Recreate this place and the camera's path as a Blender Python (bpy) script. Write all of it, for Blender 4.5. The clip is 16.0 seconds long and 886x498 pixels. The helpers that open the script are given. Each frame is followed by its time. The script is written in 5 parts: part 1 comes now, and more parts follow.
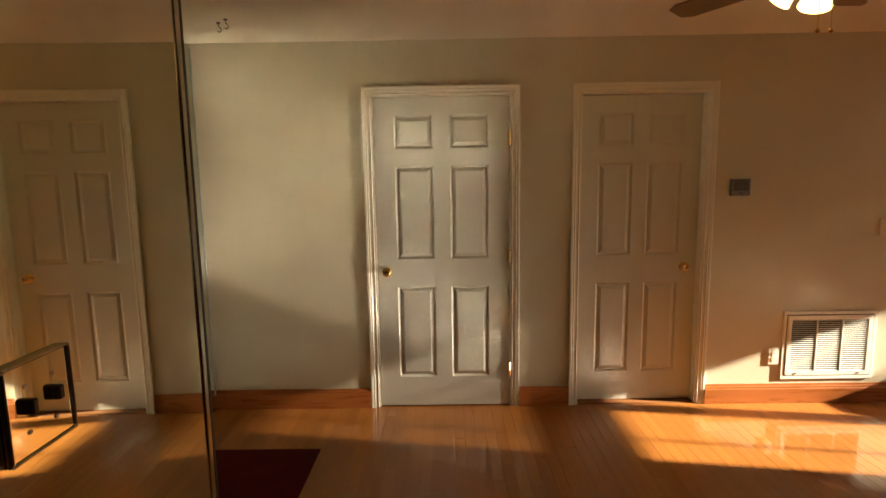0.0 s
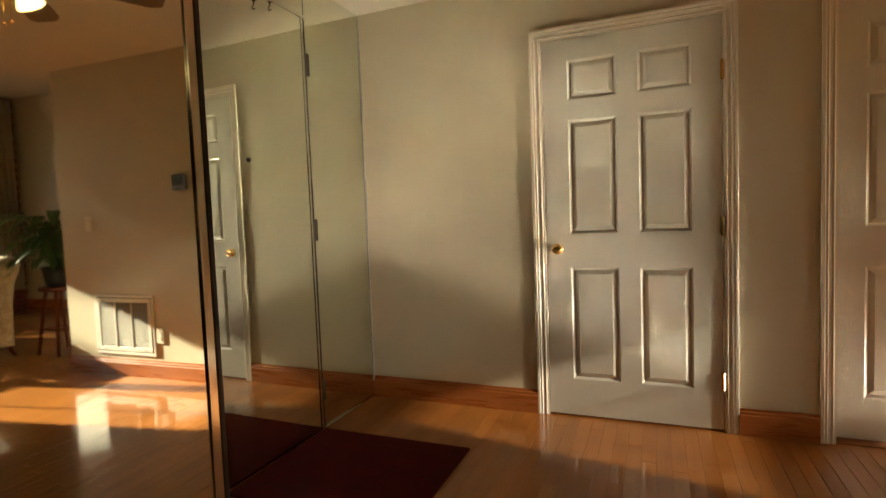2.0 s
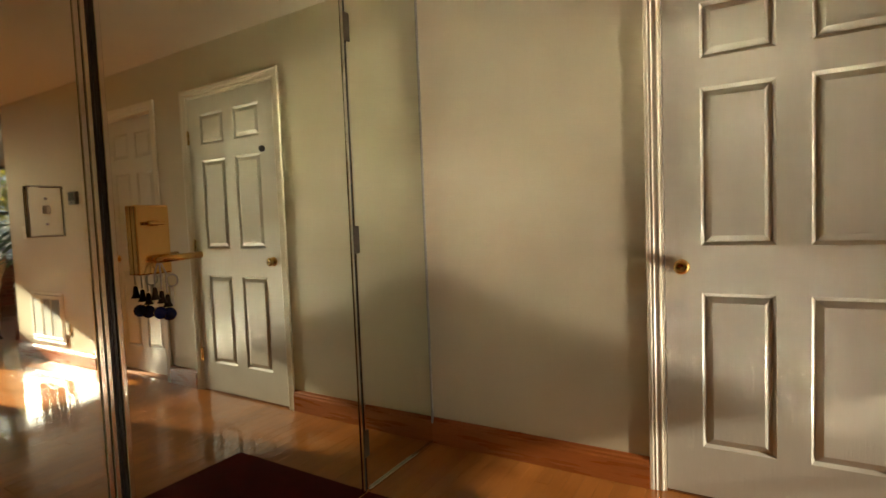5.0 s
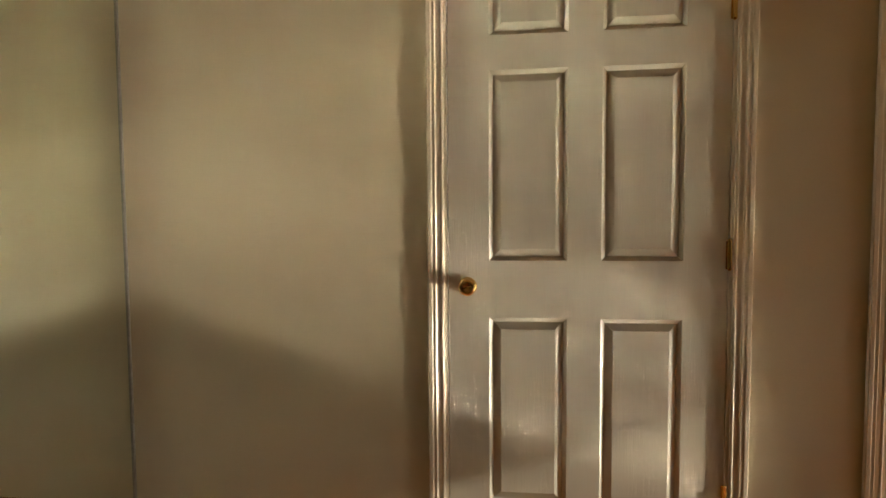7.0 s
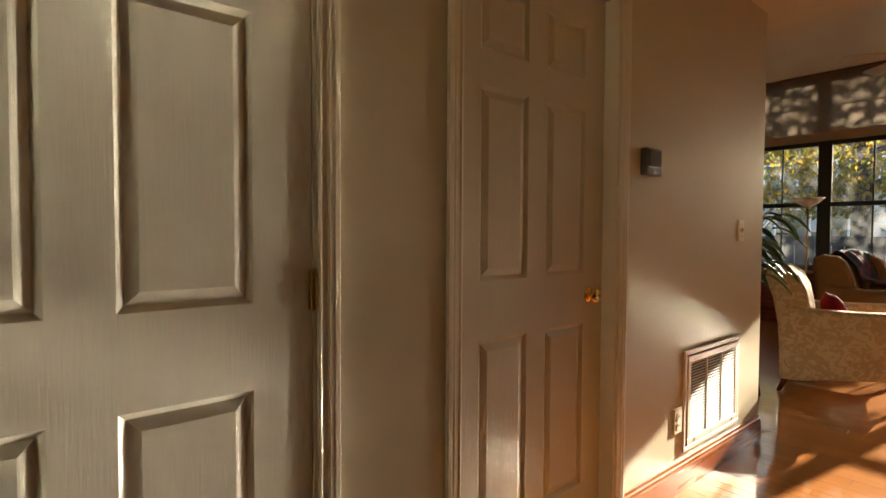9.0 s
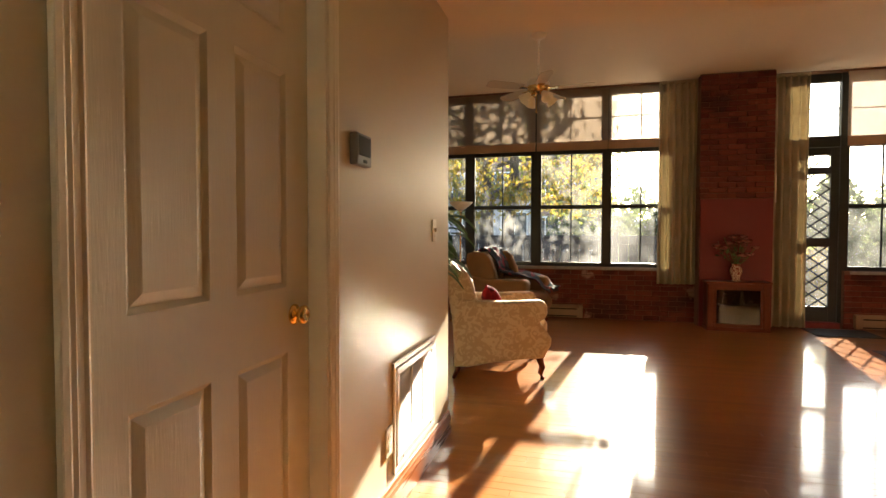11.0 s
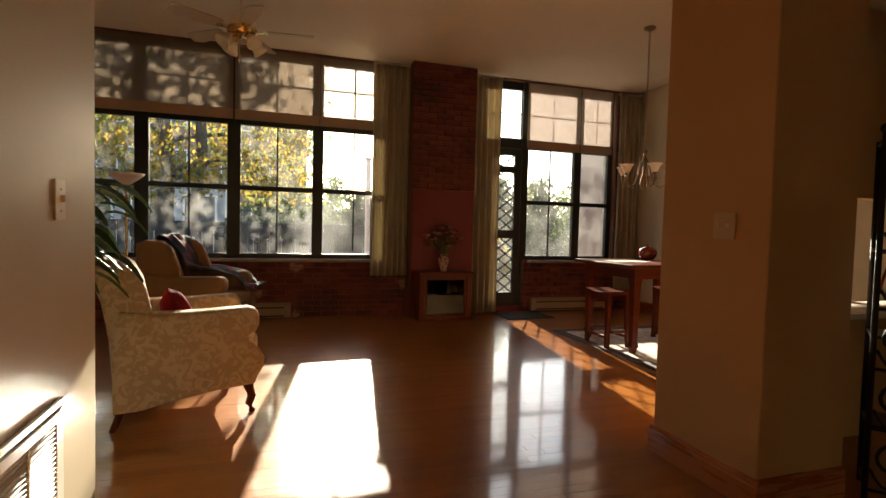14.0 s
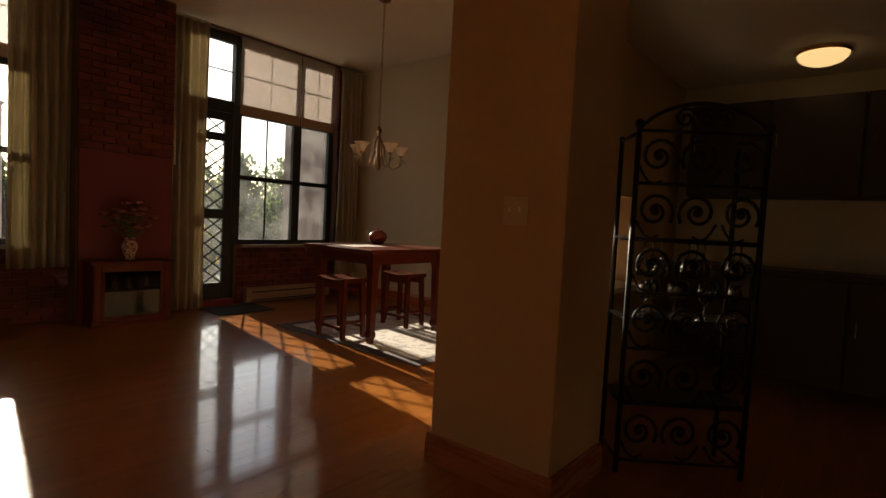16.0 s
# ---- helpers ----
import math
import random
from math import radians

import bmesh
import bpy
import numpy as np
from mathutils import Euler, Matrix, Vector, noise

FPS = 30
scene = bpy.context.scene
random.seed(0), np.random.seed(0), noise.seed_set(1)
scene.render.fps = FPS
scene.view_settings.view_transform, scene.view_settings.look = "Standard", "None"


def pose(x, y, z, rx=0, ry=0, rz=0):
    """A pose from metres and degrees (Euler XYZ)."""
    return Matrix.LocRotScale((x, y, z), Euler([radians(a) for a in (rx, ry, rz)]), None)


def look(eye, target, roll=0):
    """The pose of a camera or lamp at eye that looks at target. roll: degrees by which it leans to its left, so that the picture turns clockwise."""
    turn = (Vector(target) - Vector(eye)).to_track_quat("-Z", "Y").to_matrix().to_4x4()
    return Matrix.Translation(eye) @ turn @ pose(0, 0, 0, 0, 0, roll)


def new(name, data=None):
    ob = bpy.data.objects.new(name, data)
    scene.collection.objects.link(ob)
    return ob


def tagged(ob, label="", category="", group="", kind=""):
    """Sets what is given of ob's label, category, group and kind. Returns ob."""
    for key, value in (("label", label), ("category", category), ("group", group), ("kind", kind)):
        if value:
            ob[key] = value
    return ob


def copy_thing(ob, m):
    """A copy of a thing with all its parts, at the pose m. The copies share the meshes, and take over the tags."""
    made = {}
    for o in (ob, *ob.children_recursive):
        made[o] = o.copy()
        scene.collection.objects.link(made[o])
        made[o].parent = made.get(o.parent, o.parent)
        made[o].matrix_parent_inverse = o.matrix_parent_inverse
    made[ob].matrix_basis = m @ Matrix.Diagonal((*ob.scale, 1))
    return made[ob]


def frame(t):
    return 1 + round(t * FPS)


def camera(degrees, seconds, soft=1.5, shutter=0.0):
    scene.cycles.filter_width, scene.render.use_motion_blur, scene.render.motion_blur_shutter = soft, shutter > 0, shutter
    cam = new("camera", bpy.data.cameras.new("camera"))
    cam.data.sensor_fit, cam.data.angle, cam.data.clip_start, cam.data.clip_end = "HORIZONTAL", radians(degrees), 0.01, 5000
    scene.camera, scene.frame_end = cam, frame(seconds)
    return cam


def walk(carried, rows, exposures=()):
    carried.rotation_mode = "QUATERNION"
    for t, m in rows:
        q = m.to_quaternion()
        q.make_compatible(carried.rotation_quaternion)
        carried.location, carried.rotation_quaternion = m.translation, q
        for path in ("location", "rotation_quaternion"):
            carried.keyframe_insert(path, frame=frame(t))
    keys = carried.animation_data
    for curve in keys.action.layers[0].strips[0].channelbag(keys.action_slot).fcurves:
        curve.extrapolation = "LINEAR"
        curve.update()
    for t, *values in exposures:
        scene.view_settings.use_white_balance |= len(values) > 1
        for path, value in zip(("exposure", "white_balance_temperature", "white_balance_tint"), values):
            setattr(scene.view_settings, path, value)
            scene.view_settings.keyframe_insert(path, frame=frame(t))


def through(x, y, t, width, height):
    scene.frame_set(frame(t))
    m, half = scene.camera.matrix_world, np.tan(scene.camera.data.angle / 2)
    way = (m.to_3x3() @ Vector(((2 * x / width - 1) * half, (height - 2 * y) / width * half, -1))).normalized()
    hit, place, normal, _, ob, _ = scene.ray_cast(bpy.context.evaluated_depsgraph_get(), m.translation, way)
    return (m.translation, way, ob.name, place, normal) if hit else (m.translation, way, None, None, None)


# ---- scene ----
cam = camera(80.8, 16.0)
PATH = [
    (0, (0.836, 1.074, 1.549), (0.82, 3.057, 1.287), -0.9),
    (0.5, (0.940, 1.217, 1.388), (0.682, 3.185, 1.166), -2.1),
    (1, (0.988, 1.343, 1.301), (0.519, 3.267, 1.066), -2.6),
    (1.5, (0.972, 1.434, 1.216), (0.370, 3.32, 0.974), -3.0),
    (2, (0.938, 1.58, 1.143), (0.184, 3.42, 1.024), -2.2),
    (2.5, (0.913, 1.66, 1.156), (0.042, 3.456, 1.029), -1.5),
    (3, (0.9, 1.812, 1.175), (-0.066, 3.559, 1.051), -1.9),
    (3.2, (0.898, 1.882, 1.163), (-0.127, 3.595, 1.054), -1.9),
    (5.3, (0.645, 2.274, 1.177), (-0.359, 4.0, 1.06), -2.2),
    (5.5, (0.654, 2.321, 1.137), (-0.33, 4.06, 1.055), -1.5),
    (6, (0.579, 2.456, 1.174), (-0.228, 4.282, 1.049), -1.5),
    (6.5, (0.525, 2.64, 1.23), (-0.013, 4.558, 1.05), -1.9),
    (7, (0.544, 2.791, 1.161), (0.32, 4.775, 1.054), -0.4),
    (7.5, (0.491, 2.987, 1.152), (0.892, 4.946, 1.089), -0.5),
    (8, (0.519, 3.122, 1.159), (1.295, 4.964, 1.084), -0.1),
    (8.5, (0.607, 3.266, 1.163), (1.634, 4.981, 1.097), -0.1),
    (9, (0.709, 3.389, 1.185), (1.994, 4.92, 1.119), 0.3),
    (9.5, (0.795, 3.493, 1.185), (2.343, 4.756, 1.095), 0.9),
    (9.7, (0.825, 3.546, 1.179), (2.483, 4.661, 1.092), 0.6),
    (11.8, (1.279, 3.82, 1.191), (3.268, 4.015, 1.11), 1.0),
    (12, (1.348, 3.85, 1.191), (3.344, 3.925, 1.099), 1.3),
    (12.5, (1.5, 3.913, 1.18), (3.487, 3.707, 1.087), 1.4),
    (13, (1.662, 3.931, 1.168), (3.626, 3.564, 1.077), 1.3),
    (13.5, (1.837, 3.937, 1.173), (3.778, 3.463, 1.093), 0.9),
    (14, (1.99, 3.924, 1.153), (3.89, 3.305, 1.068), 1.5),
    (14.5, (2.199, 3.952, 1.154), (3.964, 3.017, 1.047), 2.0),
    (15, (2.352, 3.939, 1.146), (3.995, 2.804, 1.031), 2.1),
    (15.5, (2.535, 3.904, 1.145), (3.996, 2.544, 1.021), 2.7),
    (16, (2.685, 3.856, 1.134), (3.949, 2.31, 1.025), 3.0),
]
EXPOSURES = [(0, 2.88), (1, 2.86), (3.2, 2.88), (5.5, 2.85), (7, 2.6), (7.5, 2.58), (9, 2.5), (10, 2.75), (12, 3.2), (13, 2.9), (14, 2.35), (15, 1.75), (16, 1.5)]
walk(cam, [(t, look(eye, target, roll)) for t, eye, target, roll in PATH], EXPOSURES)
# polished-floor reflections of the sun light the hall: keep them sharp
scene.cycles.blur_glossy = 0.0
scene.cycles.sample_clamp_indirect = 0.0
scene.cycles.use_guiding = True

# ---- world, sun and exposure ----
SUN = Vector((0.9330, -0.1455, 0.3185)).normalized()
world = bpy.data.worlds.new("world")
scene.world = world
world.use_nodes = True
wn = world.node_tree
sky = wn.nodes.new("ShaderNodeTexSky")
sky.sky_type = "NISHITA"
sky.sun_disc = False
sky.sun_elevation = math.asin(SUN.z)
sky.sun_rotation = math.atan2(SUN.x, SUN.y)
wn.links.new(sky.outputs[0], wn.nodes["Background"].inputs[0])
wn.nodes["Background"].inputs[1].default_value = 0.08
sun_data = bpy.data.lights.new("sun", "SUN")
sun_data.energy = 5.0
sun_data.angle = radians(0.55)
sun_data.color = (1.0, 0.88, 0.68)
sun = new("sun", sun_data)
sun.matrix_world = look(SUN * 30, (0, 0, 0))


# ---- materials ----
def rgba(c):
    return (c[0], c[1], c[2], 1.0)


def surface(name, base, rough=0.5, metal=0.0, vary=0.12, scale=6.0, bump=0.0, fine=60.0, stretch=(1, 1, 1), coat=0.0, spec=0.5, rand=0.0, sheen=0.0, coat_rough=0.08, tint=None):
    """A plain surface with stains at one scale and grain at a finer one."""
    m = bpy.data.materials.new(name)
    m.use_nodes = True
    nt = m.node_tree
    N, L = nt.nodes, nt.links
    b = N["Principled BSDF"]
    geo = N.new("ShaderNodeNewGeometry")
    mp = N.new("ShaderNodeMapping")
    mp.inputs["Scale"].default_value = stretch
    L.new(geo.outputs["Position"], mp.inputs[0])
    big = N.new("ShaderNodeTexNoise")
    big.inputs["Scale"].default_value = scale
    big.inputs["Detail"].default_value = 4
    small = N.new("ShaderNodeTexNoise")
    small.inputs["Scale"].default_value = fine
    small.inputs["Detail"].default_value = 3
    L.new(mp.outputs[0], big.inputs[0])
    L.new(mp.outputs[0], small.inputs[0])
    add = N.new("ShaderNodeMath")
    add.operation = "MULTIPLY_ADD"
    add.inputs[1].default_value = 0.45
    L.new(small.outputs[0], add.inputs[0])
    half = N.new("ShaderNodeMath")
    half.operation = "MULTIPLY"
    half.inputs[1].default_value = 0.6
    L.new(big.outputs[0], half.inputs[0])
    L.new(half.outputs[0], add.inputs[2])
    value = add.outputs[0]
    if rand:
        info = N.new("ShaderNodeObjectInfo")
        s1 = N.new("ShaderNodeMath")
        s1.operation = "ADD"
        L.new(info.outputs["Random"], s1.inputs[0])
        L.new(geo.outputs["Random Per Island"], s1.inputs[1])
        fr = N.new("ShaderNodeMath")
        fr.operation = "FRACT"
        L.new(s1.outputs[0], fr.inputs[0])
        s2 = N.new("ShaderNodeMath")
        s2.operation = "MULTIPLY_ADD"
        s2.inputs[1].default_value = rand
        L.new(fr.outputs[0], s2.inputs[0])
        off = N.new("ShaderNodeMath")
        off.operation = "SUBTRACT"
        off.inputs[1].default_value = rand / 2
        L.new(value, off.inputs[0])
        L.new(off.outputs[0], s2.inputs[2])
        value = s2.outputs[0]
    ramp = N.new("ShaderNodeValToRGB")
    ramp.color_ramp.elements[0].position = 0.25
    ramp.color_ramp.elements[1].position = 0.78
    dark = tuple(c * (1 - vary) for c in base)
    light = tint if tint else tuple(min(1, c * (1 + vary)) for c in base)
    ramp.color_ramp.elements[0].color = rgba(dark)
    ramp.color_ramp.elements[1].color = rgba(light)
    L.new(value, ramp.inputs[0])
    L.new(ramp.outputs[0], b.inputs["Base Color"])
    rr = N.new("ShaderNodeMapRange")
    rr.inputs["To Min"].default_value = max(0.02, rough * 0.85)
    rr.inputs["To Max"].default_value = min(1, rough * 1.15)
    L.new(big.outputs[0], rr.inputs[0])
    L.new(rr.outputs[0], b.inputs["Roughness"])
    b.inputs["Metallic"].default_value = metal
    b.inputs["Specular IOR Level"].default_value = spec
    b.inputs["Coat Weight"].default_value = coat
    b.inputs["Coat Roughness"].default_value = coat_rough
    b.inputs["Sheen Weight"].default_value = sheen
    if bump:
        bp = N.new("ShaderNodeBump")
        bp.inputs["Strength"].default_value = 1.0
        bp.inputs["Distance"].default_value = bump
        L.new(small.outputs[0], bp.inputs["Height"])
        L.new(bp.outputs[0], b.inputs["Normal"])
    return m


def glowing(name, colour, strength, base=(0.9, 0.85, 0.7)):
    m = surface(name, base, 0.3)
    b = m.node_tree.nodes["Principled BSDF"]
    b.inputs["Emission Color"].default_value = rgba(colour)
    b.inputs["Emission Strength"].default_value = strength
    return m


def see_through(name, colour, clear, gloss, rough=0.02, haze=0.0, haze_scale=3.0):
    """A thin pane: clear, with a mirror-like gloss that grows at grazing angles and a film of dirt."""
    m = bpy.data.materials.new(name)
    m.use_nodes = True
    nt = m.node_tree
    N, L = nt.nodes, nt.links
    N.remove(N["Principled BSDF"])
    tr = N.new("ShaderNodeBsdfTransparent")
    tr.inputs[0].default_value = rgba(colour)
    gl = N.new("ShaderNodeBsdfGlossy")
    gl.inputs["Roughness"].default_value = rough
    fr = N.new("ShaderNodeFresnel")
    fr.inputs[0].default_value = 1.35
    k = N.new("ShaderNodeMath")
    k.operation = "MULTIPLY"
    k.inputs[1].default_value = gloss
    L.new(fr.outputs[0], k.inputs[0])
    mix = N.new("ShaderNodeMixShader")
    L.new(k.outputs[0], mix.inputs[0])
    L.new(tr.outputs[0], mix.inputs[1])
    L.new(gl.outputs[0], mix.inputs[2])
    out = mix.outputs[0]
    if haze:
        tl = N.new("ShaderNodeBsdfTranslucent")
        tl.inputs[0].default_value = (0.9, 0.9, 0.9, 1)
        geo = N.new("ShaderNodeNewGeometry")
        tx = N.new("ShaderNodeTexNoise")
        tx.inputs["Scale"].default_value = haze_scale
        tx.inputs["Detail"].default_value = 5
        L.new(geo.outputs["Position"], tx.inputs[0])
        mr = N.new("ShaderNodeMapRange")
        mr.inputs["From Min"].default_value = 0.35
        mr.inputs["From Max"].default_value = 0.75
        mr.inputs["To Min"].default_value = haze * 0.3
        mr.inputs["To Max"].default_value = haze * 2.0
        L.new(tx.outputs[0], mr.inputs[0])
        m2 = N.new("ShaderNodeMixShader")
        L.new(mr.outputs[0], m2.inputs[0])
        L.new(out, m2.inputs[1])
        L.new(tl.outputs[0], m2.inputs[2])
        out = m2.outputs[0]
    L.new(out, N["Material Output"].inputs[0])
    return m


def woven(name, colour, through_colour, through, holes, scale=220.0, vary=0.2, other=None):
    """Cloth that lets part of the light through its threads and part between them."""
    m = bpy.data.materials.new(name)
    m.use_nodes = True
    nt = m.node_tree
    N, L = nt.nodes, nt.links
    N.remove(N["Principled BSDF"])
    geo = N.new("ShaderNodeNewGeometry")
    tx = N.new("ShaderNodeTexNoise")
    tx.inputs["Scale"].default_value = scale
    L.new(geo.outputs["Position"], tx.inputs[0])
    tb = N.new("ShaderNodeTexNoise")
    tb.inputs["Scale"].default_value = 5
    L.new(geo.outputs["Position"], tb.inputs[0])
    mul = N.new("ShaderNodeMath")
    mul.operation = "MULTIPLY_ADD"
    mul.inputs[1].default_value = 0.5
    L.new(tx.outputs[0], mul.inputs[0])
    h = N.new("ShaderNodeMath")
    h.operation = "MULTIPLY"
    h.inputs[1].default_value = 0.5
    L.new(tb.outputs[0], h.inputs[0])
    L.new(h.outputs[0], mul.inputs[2])
    rp = N.new("ShaderNodeValToRGB")
    rp.color_ramp.elements[0].color = rgba(tuple(c * (1 - vary) for c in colour))
    rp.color_ramp.elements[1].color = rgba(tuple(min(1, c * (1 + vary)) for c in colour))
    rp.color_ramp.elements[0].position, rp.color_ramp.elements[1].position = 0.3, 0.7
    L.new(mul.outputs[0], rp.inputs[0])
    df = N.new("ShaderNodeBsdfDiffuse")
    L.new(rp.outputs[0], df.inputs[0])
    bp = N.new("ShaderNodeBump")
    bp.inputs["Distance"].default_value = 0.001
    L.new(tx.outputs[0], bp.inputs["Height"])
    L.new(bp.outputs[0], df.inputs["Normal"])
    tl = N.new("ShaderNodeBsdfTranslucent")
    tl.inputs[0].default_value = rgba(through_colour)
    if other:
        pick = N.new("ShaderNodeValToRGB")
        pick.color_ramp.elements[0].color = rgba(through_colour)
        pick.color_ramp.elements[1].color = rgba(other)
        pick.color_ramp.elements[0].position, pick.color_ramp.elements[1].position = 0.2, 0.8
        L.new(geo.outputs["Random Per Island"], pick.inputs[0])
        L.new(pick.outputs[0], tl.inputs[0])
    mix = N.new("ShaderNodeMixShader")
    mix.inputs[0].default_value = through
    L.new(df.outputs[0], mix.inputs[1])
    L.new(tl.outputs[0], mix.inputs[2])
    out = mix.outputs[0]
    if holes:
        tr = N.new("ShaderNodeBsdfTransparent")
        m2 = N.new("ShaderNodeMixShader")
        m2.inputs[0].default_value = holes
        L.new(out, m2.inputs[1])
        L.new(tr.outputs[0], m2.inputs[2])
        out = m2.outputs[0]
    L.new(out, N["Material Output"].inputs[0])
    return m


def patterned(name, ground, figure, scale, rough=0.85, low=0.48, high=0.53, warp=2.0, bump=0.002):
    """Cloth with a large woven figure on its ground."""
    m = surface(name, ground, rough, vary=0.1, scale=9, fine=240, bump=bump, sheen=0.2, spec=0.2)
    N, L = m.node_tree.nodes, m.node_tree.links
    b = N["Principled BSDF"]
    old = b.inputs["Base Color"].links[0].from_socket
    tc = N.new("ShaderNodeTexCoord")
    tx = N.new("ShaderNodeTexNoise")
    tx.inputs["Scale"].default_value = scale
    tx.inputs["Detail"].default_value = 1.5
    tx.inputs["Distortion"].default_value = warp
    L.new(tc.outputs["Object"], tx.inputs[0])
    rp = N.new("ShaderNodeValToRGB")
    e = rp.color_ramp.elements
    e[0].position, e[1].position = low, high
    e[0].color, e[1].color = (0, 0, 0, 1), (1, 1, 1, 1)
    L.new(tx.outputs[0], rp.inputs[0])
    mx = N.new("ShaderNodeMix")
    mx.data_type = "RGBA"
    L.new(rp.outputs[0], mx.inputs[0])
    L.new(old, mx.inputs[6])
    mx.inputs[7].default_value = rgba(figure)
    L.new(mx.outputs[2], b.inputs["Base Color"])
    return m


WALL = surface("wall paint", (0.60, 0.535, 0.39), 0.44, vary=0.04, scale=2.2, bump=0.0002, fine=140, spec=0.32)
# wall paint darkened and oranged: floor bounce and kitchen shade put into the colour
WALL_DIM_WARM = surface("wall paint with dim warm light in its colour", (0.50, 0.30, 0.14), 0.5, vary=0.05, scale=2.2, bump=0.0006, fine=140, spec=0.25)
CEIL = surface("ceiling paint", (0.74, 0.67, 0.55), 0.8, vary=0.03, scale=2, bump=0.0008, fine=160)
TRIM = surface("trim enamel", (0.76, 0.7, 0.58), 0.3, vary=0.03, scale=5, bump=0.0002, fine=90)
DOOR = surface("door enamel", (0.63, 0.605, 0.515), 0.38, vary=0.03, scale=4, bump=0.0005, fine=30, stretch=(6, 6, 0.5))
OAK = surface("varnished oak strip", (0.35, 0.130, 0.028), 0.3, vary=0.16, scale=3.0, fine=40, stretch=(9, 0.7, 9), coat=1.0, coat_rough=0.08, rand=0.26, bump=0.0, spec=0.1)
OAK.node_tree.nodes["Principled BSDF"].inputs["Coat IOR"].default_value = 1.62
GAP = surface("dark joint", (0.24, 0.088, 0.022), 0.6)
SKIRT = surface("stained oak skirting", (0.34, 0.105, 0.025), 0.28, vary=0.25, scale=4, fine=45, stretch=(0.8, 0.8, 10), coat=0.5, bump=0.0002)
CHERRY = surface("cherry wood", (0.095, 0.019, 0.007), 0.34, vary=0.3, scale=5, fine=50, stretch=(1, 1, 8), coat=0.0, spec=0.15)
PINE = surface("amber wood", (0.12, 0.028, 0.010), 0.36, vary=0.28, scale=5, fine=50, stretch=(8, 1, 8), coat=0.0, spec=0.12)
BRICK = surface("old brick", (0.15, 0.027, 0.018), 0.9, vary=0.4, scale=9, fine=70, bump=0.004, rand=0.4, tint=(0.20, 0.05, 0.033))
def stained(m, colour, scale, low, high, amount):
    """Patches of another colour left on a surface."""
    N, L = m.node_tree.nodes, m.node_tree.links
    b = N["Principled BSDF"]
    old = b.inputs["Base Color"].links[0].from_socket
    geo = N.new("ShaderNodeNewGeometry")
    tx = N.new("ShaderNodeTexNoise")
    tx.inputs["Scale"].default_value = scale
    tx.inputs["Detail"].default_value = 6
    L.new(geo.outputs["Position"], tx.inputs[0])
    mr = N.new("ShaderNodeMapRange")
    mr.inputs["From Min"].default_value = low
    mr.inputs["From Max"].default_value = high
    mr.inputs["To Max"].default_value = amount
    L.new(tx.outputs[0], mr.inputs[0])
    mx = N.new("ShaderNodeMix")
    mx.data_type = "RGBA"
    L.new(mr.outputs[0], mx.inputs[0])
    L.new(old, mx.inputs[6])
    mx.inputs[7].default_value = rgba(colour)
    L.new(mx.outputs[2], b.inputs["Base Color"])


stained(BRICK, (0.035, 0.012, 0.010), 2.3, 0.5, 0.62, 0.75)
stained(BRICK, (0.40, 0.26, 0.20), 3.1, 0.63, 0.68, 0.7)
MORTAR = surface("mortar", (0.17, 0.09, 0.065), 0.95, vary=0.2, scale=12, bump=0.003)
WINE = surface("burgundy panel paint", (0.16, 0.018, 0.022), 0.6, vary=0.12, scale=3, bump=0.0004)
BLACK = surface("dark window frame", (0.016, 0.021, 0.020), 0.4, vary=0.2, scale=8, fine=90)
IRON = surface("wrought iron", (0.012, 0.011, 0.010), 0.5, metal=0.3, vary=0.3, scale=30, bump=0.001)
BRASS = surface("polished brass", (0.83, 0.58, 0.22), 0.14, metal=1.0, vary=0.08, scale=14)
STEEL = surface("brushed steel", (0.42, 0.41, 0.39), 0.35, metal=1.0, vary=0.15, scale=30)
HINGE = surface("aged dark metal", (0.11, 0.09, 0.07), 0.5, metal=0.6, vary=0.2, scale=30)
CHROME = surface("bevelled glass edge", (0.75, 0.78, 0.74), 0.12, metal=1.0, vary=0.1, scale=20)
EDGE = surface("dark mirror edge", (0.025, 0.022, 0.018), 0.3, vary=0.2)
MIRROR = surface("greenish mirror", (0.80, 0.84, 0.74), 0.02, metal=1.0, vary=0.015, scale=1.5)
GLASS = see_through("window glass", (0.97, 0.98, 0.97), 1, 0.6, haze=0.02)
GLASS_DIRTY = see_through("smeared window glass", (0.95, 0.96, 0.95), 1, 0.6, haze=0.032, haze_scale=2.2)
BOTTLE = see_through("drinking glass", (0.8, 0.82, 0.8), 1, 8.0, rough=0.015)
CABGLASS = see_through("cabinet glass", (0.45, 0.45, 0.42), 1, 0.8, rough=0.03)
SHADE = woven("roller blind mesh", (0.22, 0.175, 0.14), (0.50, 0.42, 0.34), 0.32, 0.12)
# copy of SHADE, paler and more open: sun glare put into the cloth
SHADE_GLARE = woven("roller blind mesh with sun glare in it", (0.30, 0.25, 0.20), (0.50, 0.43, 0.36), 0.34, 0.36)
SHADE2 = woven("pale roller blind", (0.56, 0.50, 0.45), (0.60, 0.55, 0.52), 0.36, 0.10)
HEM = surface("blind hem", (0.36, 0.25, 0.18), 0.8, vary=0.1)
DRAPE = woven("drape cloth", (0.45, 0.40, 0.31), (0.60, 0.53, 0.37), 0.26, 0.0)
DAMASK = patterned("cream damask", (0.44, 0.30, 0.17), (0.55, 0.40, 0.245), 14)
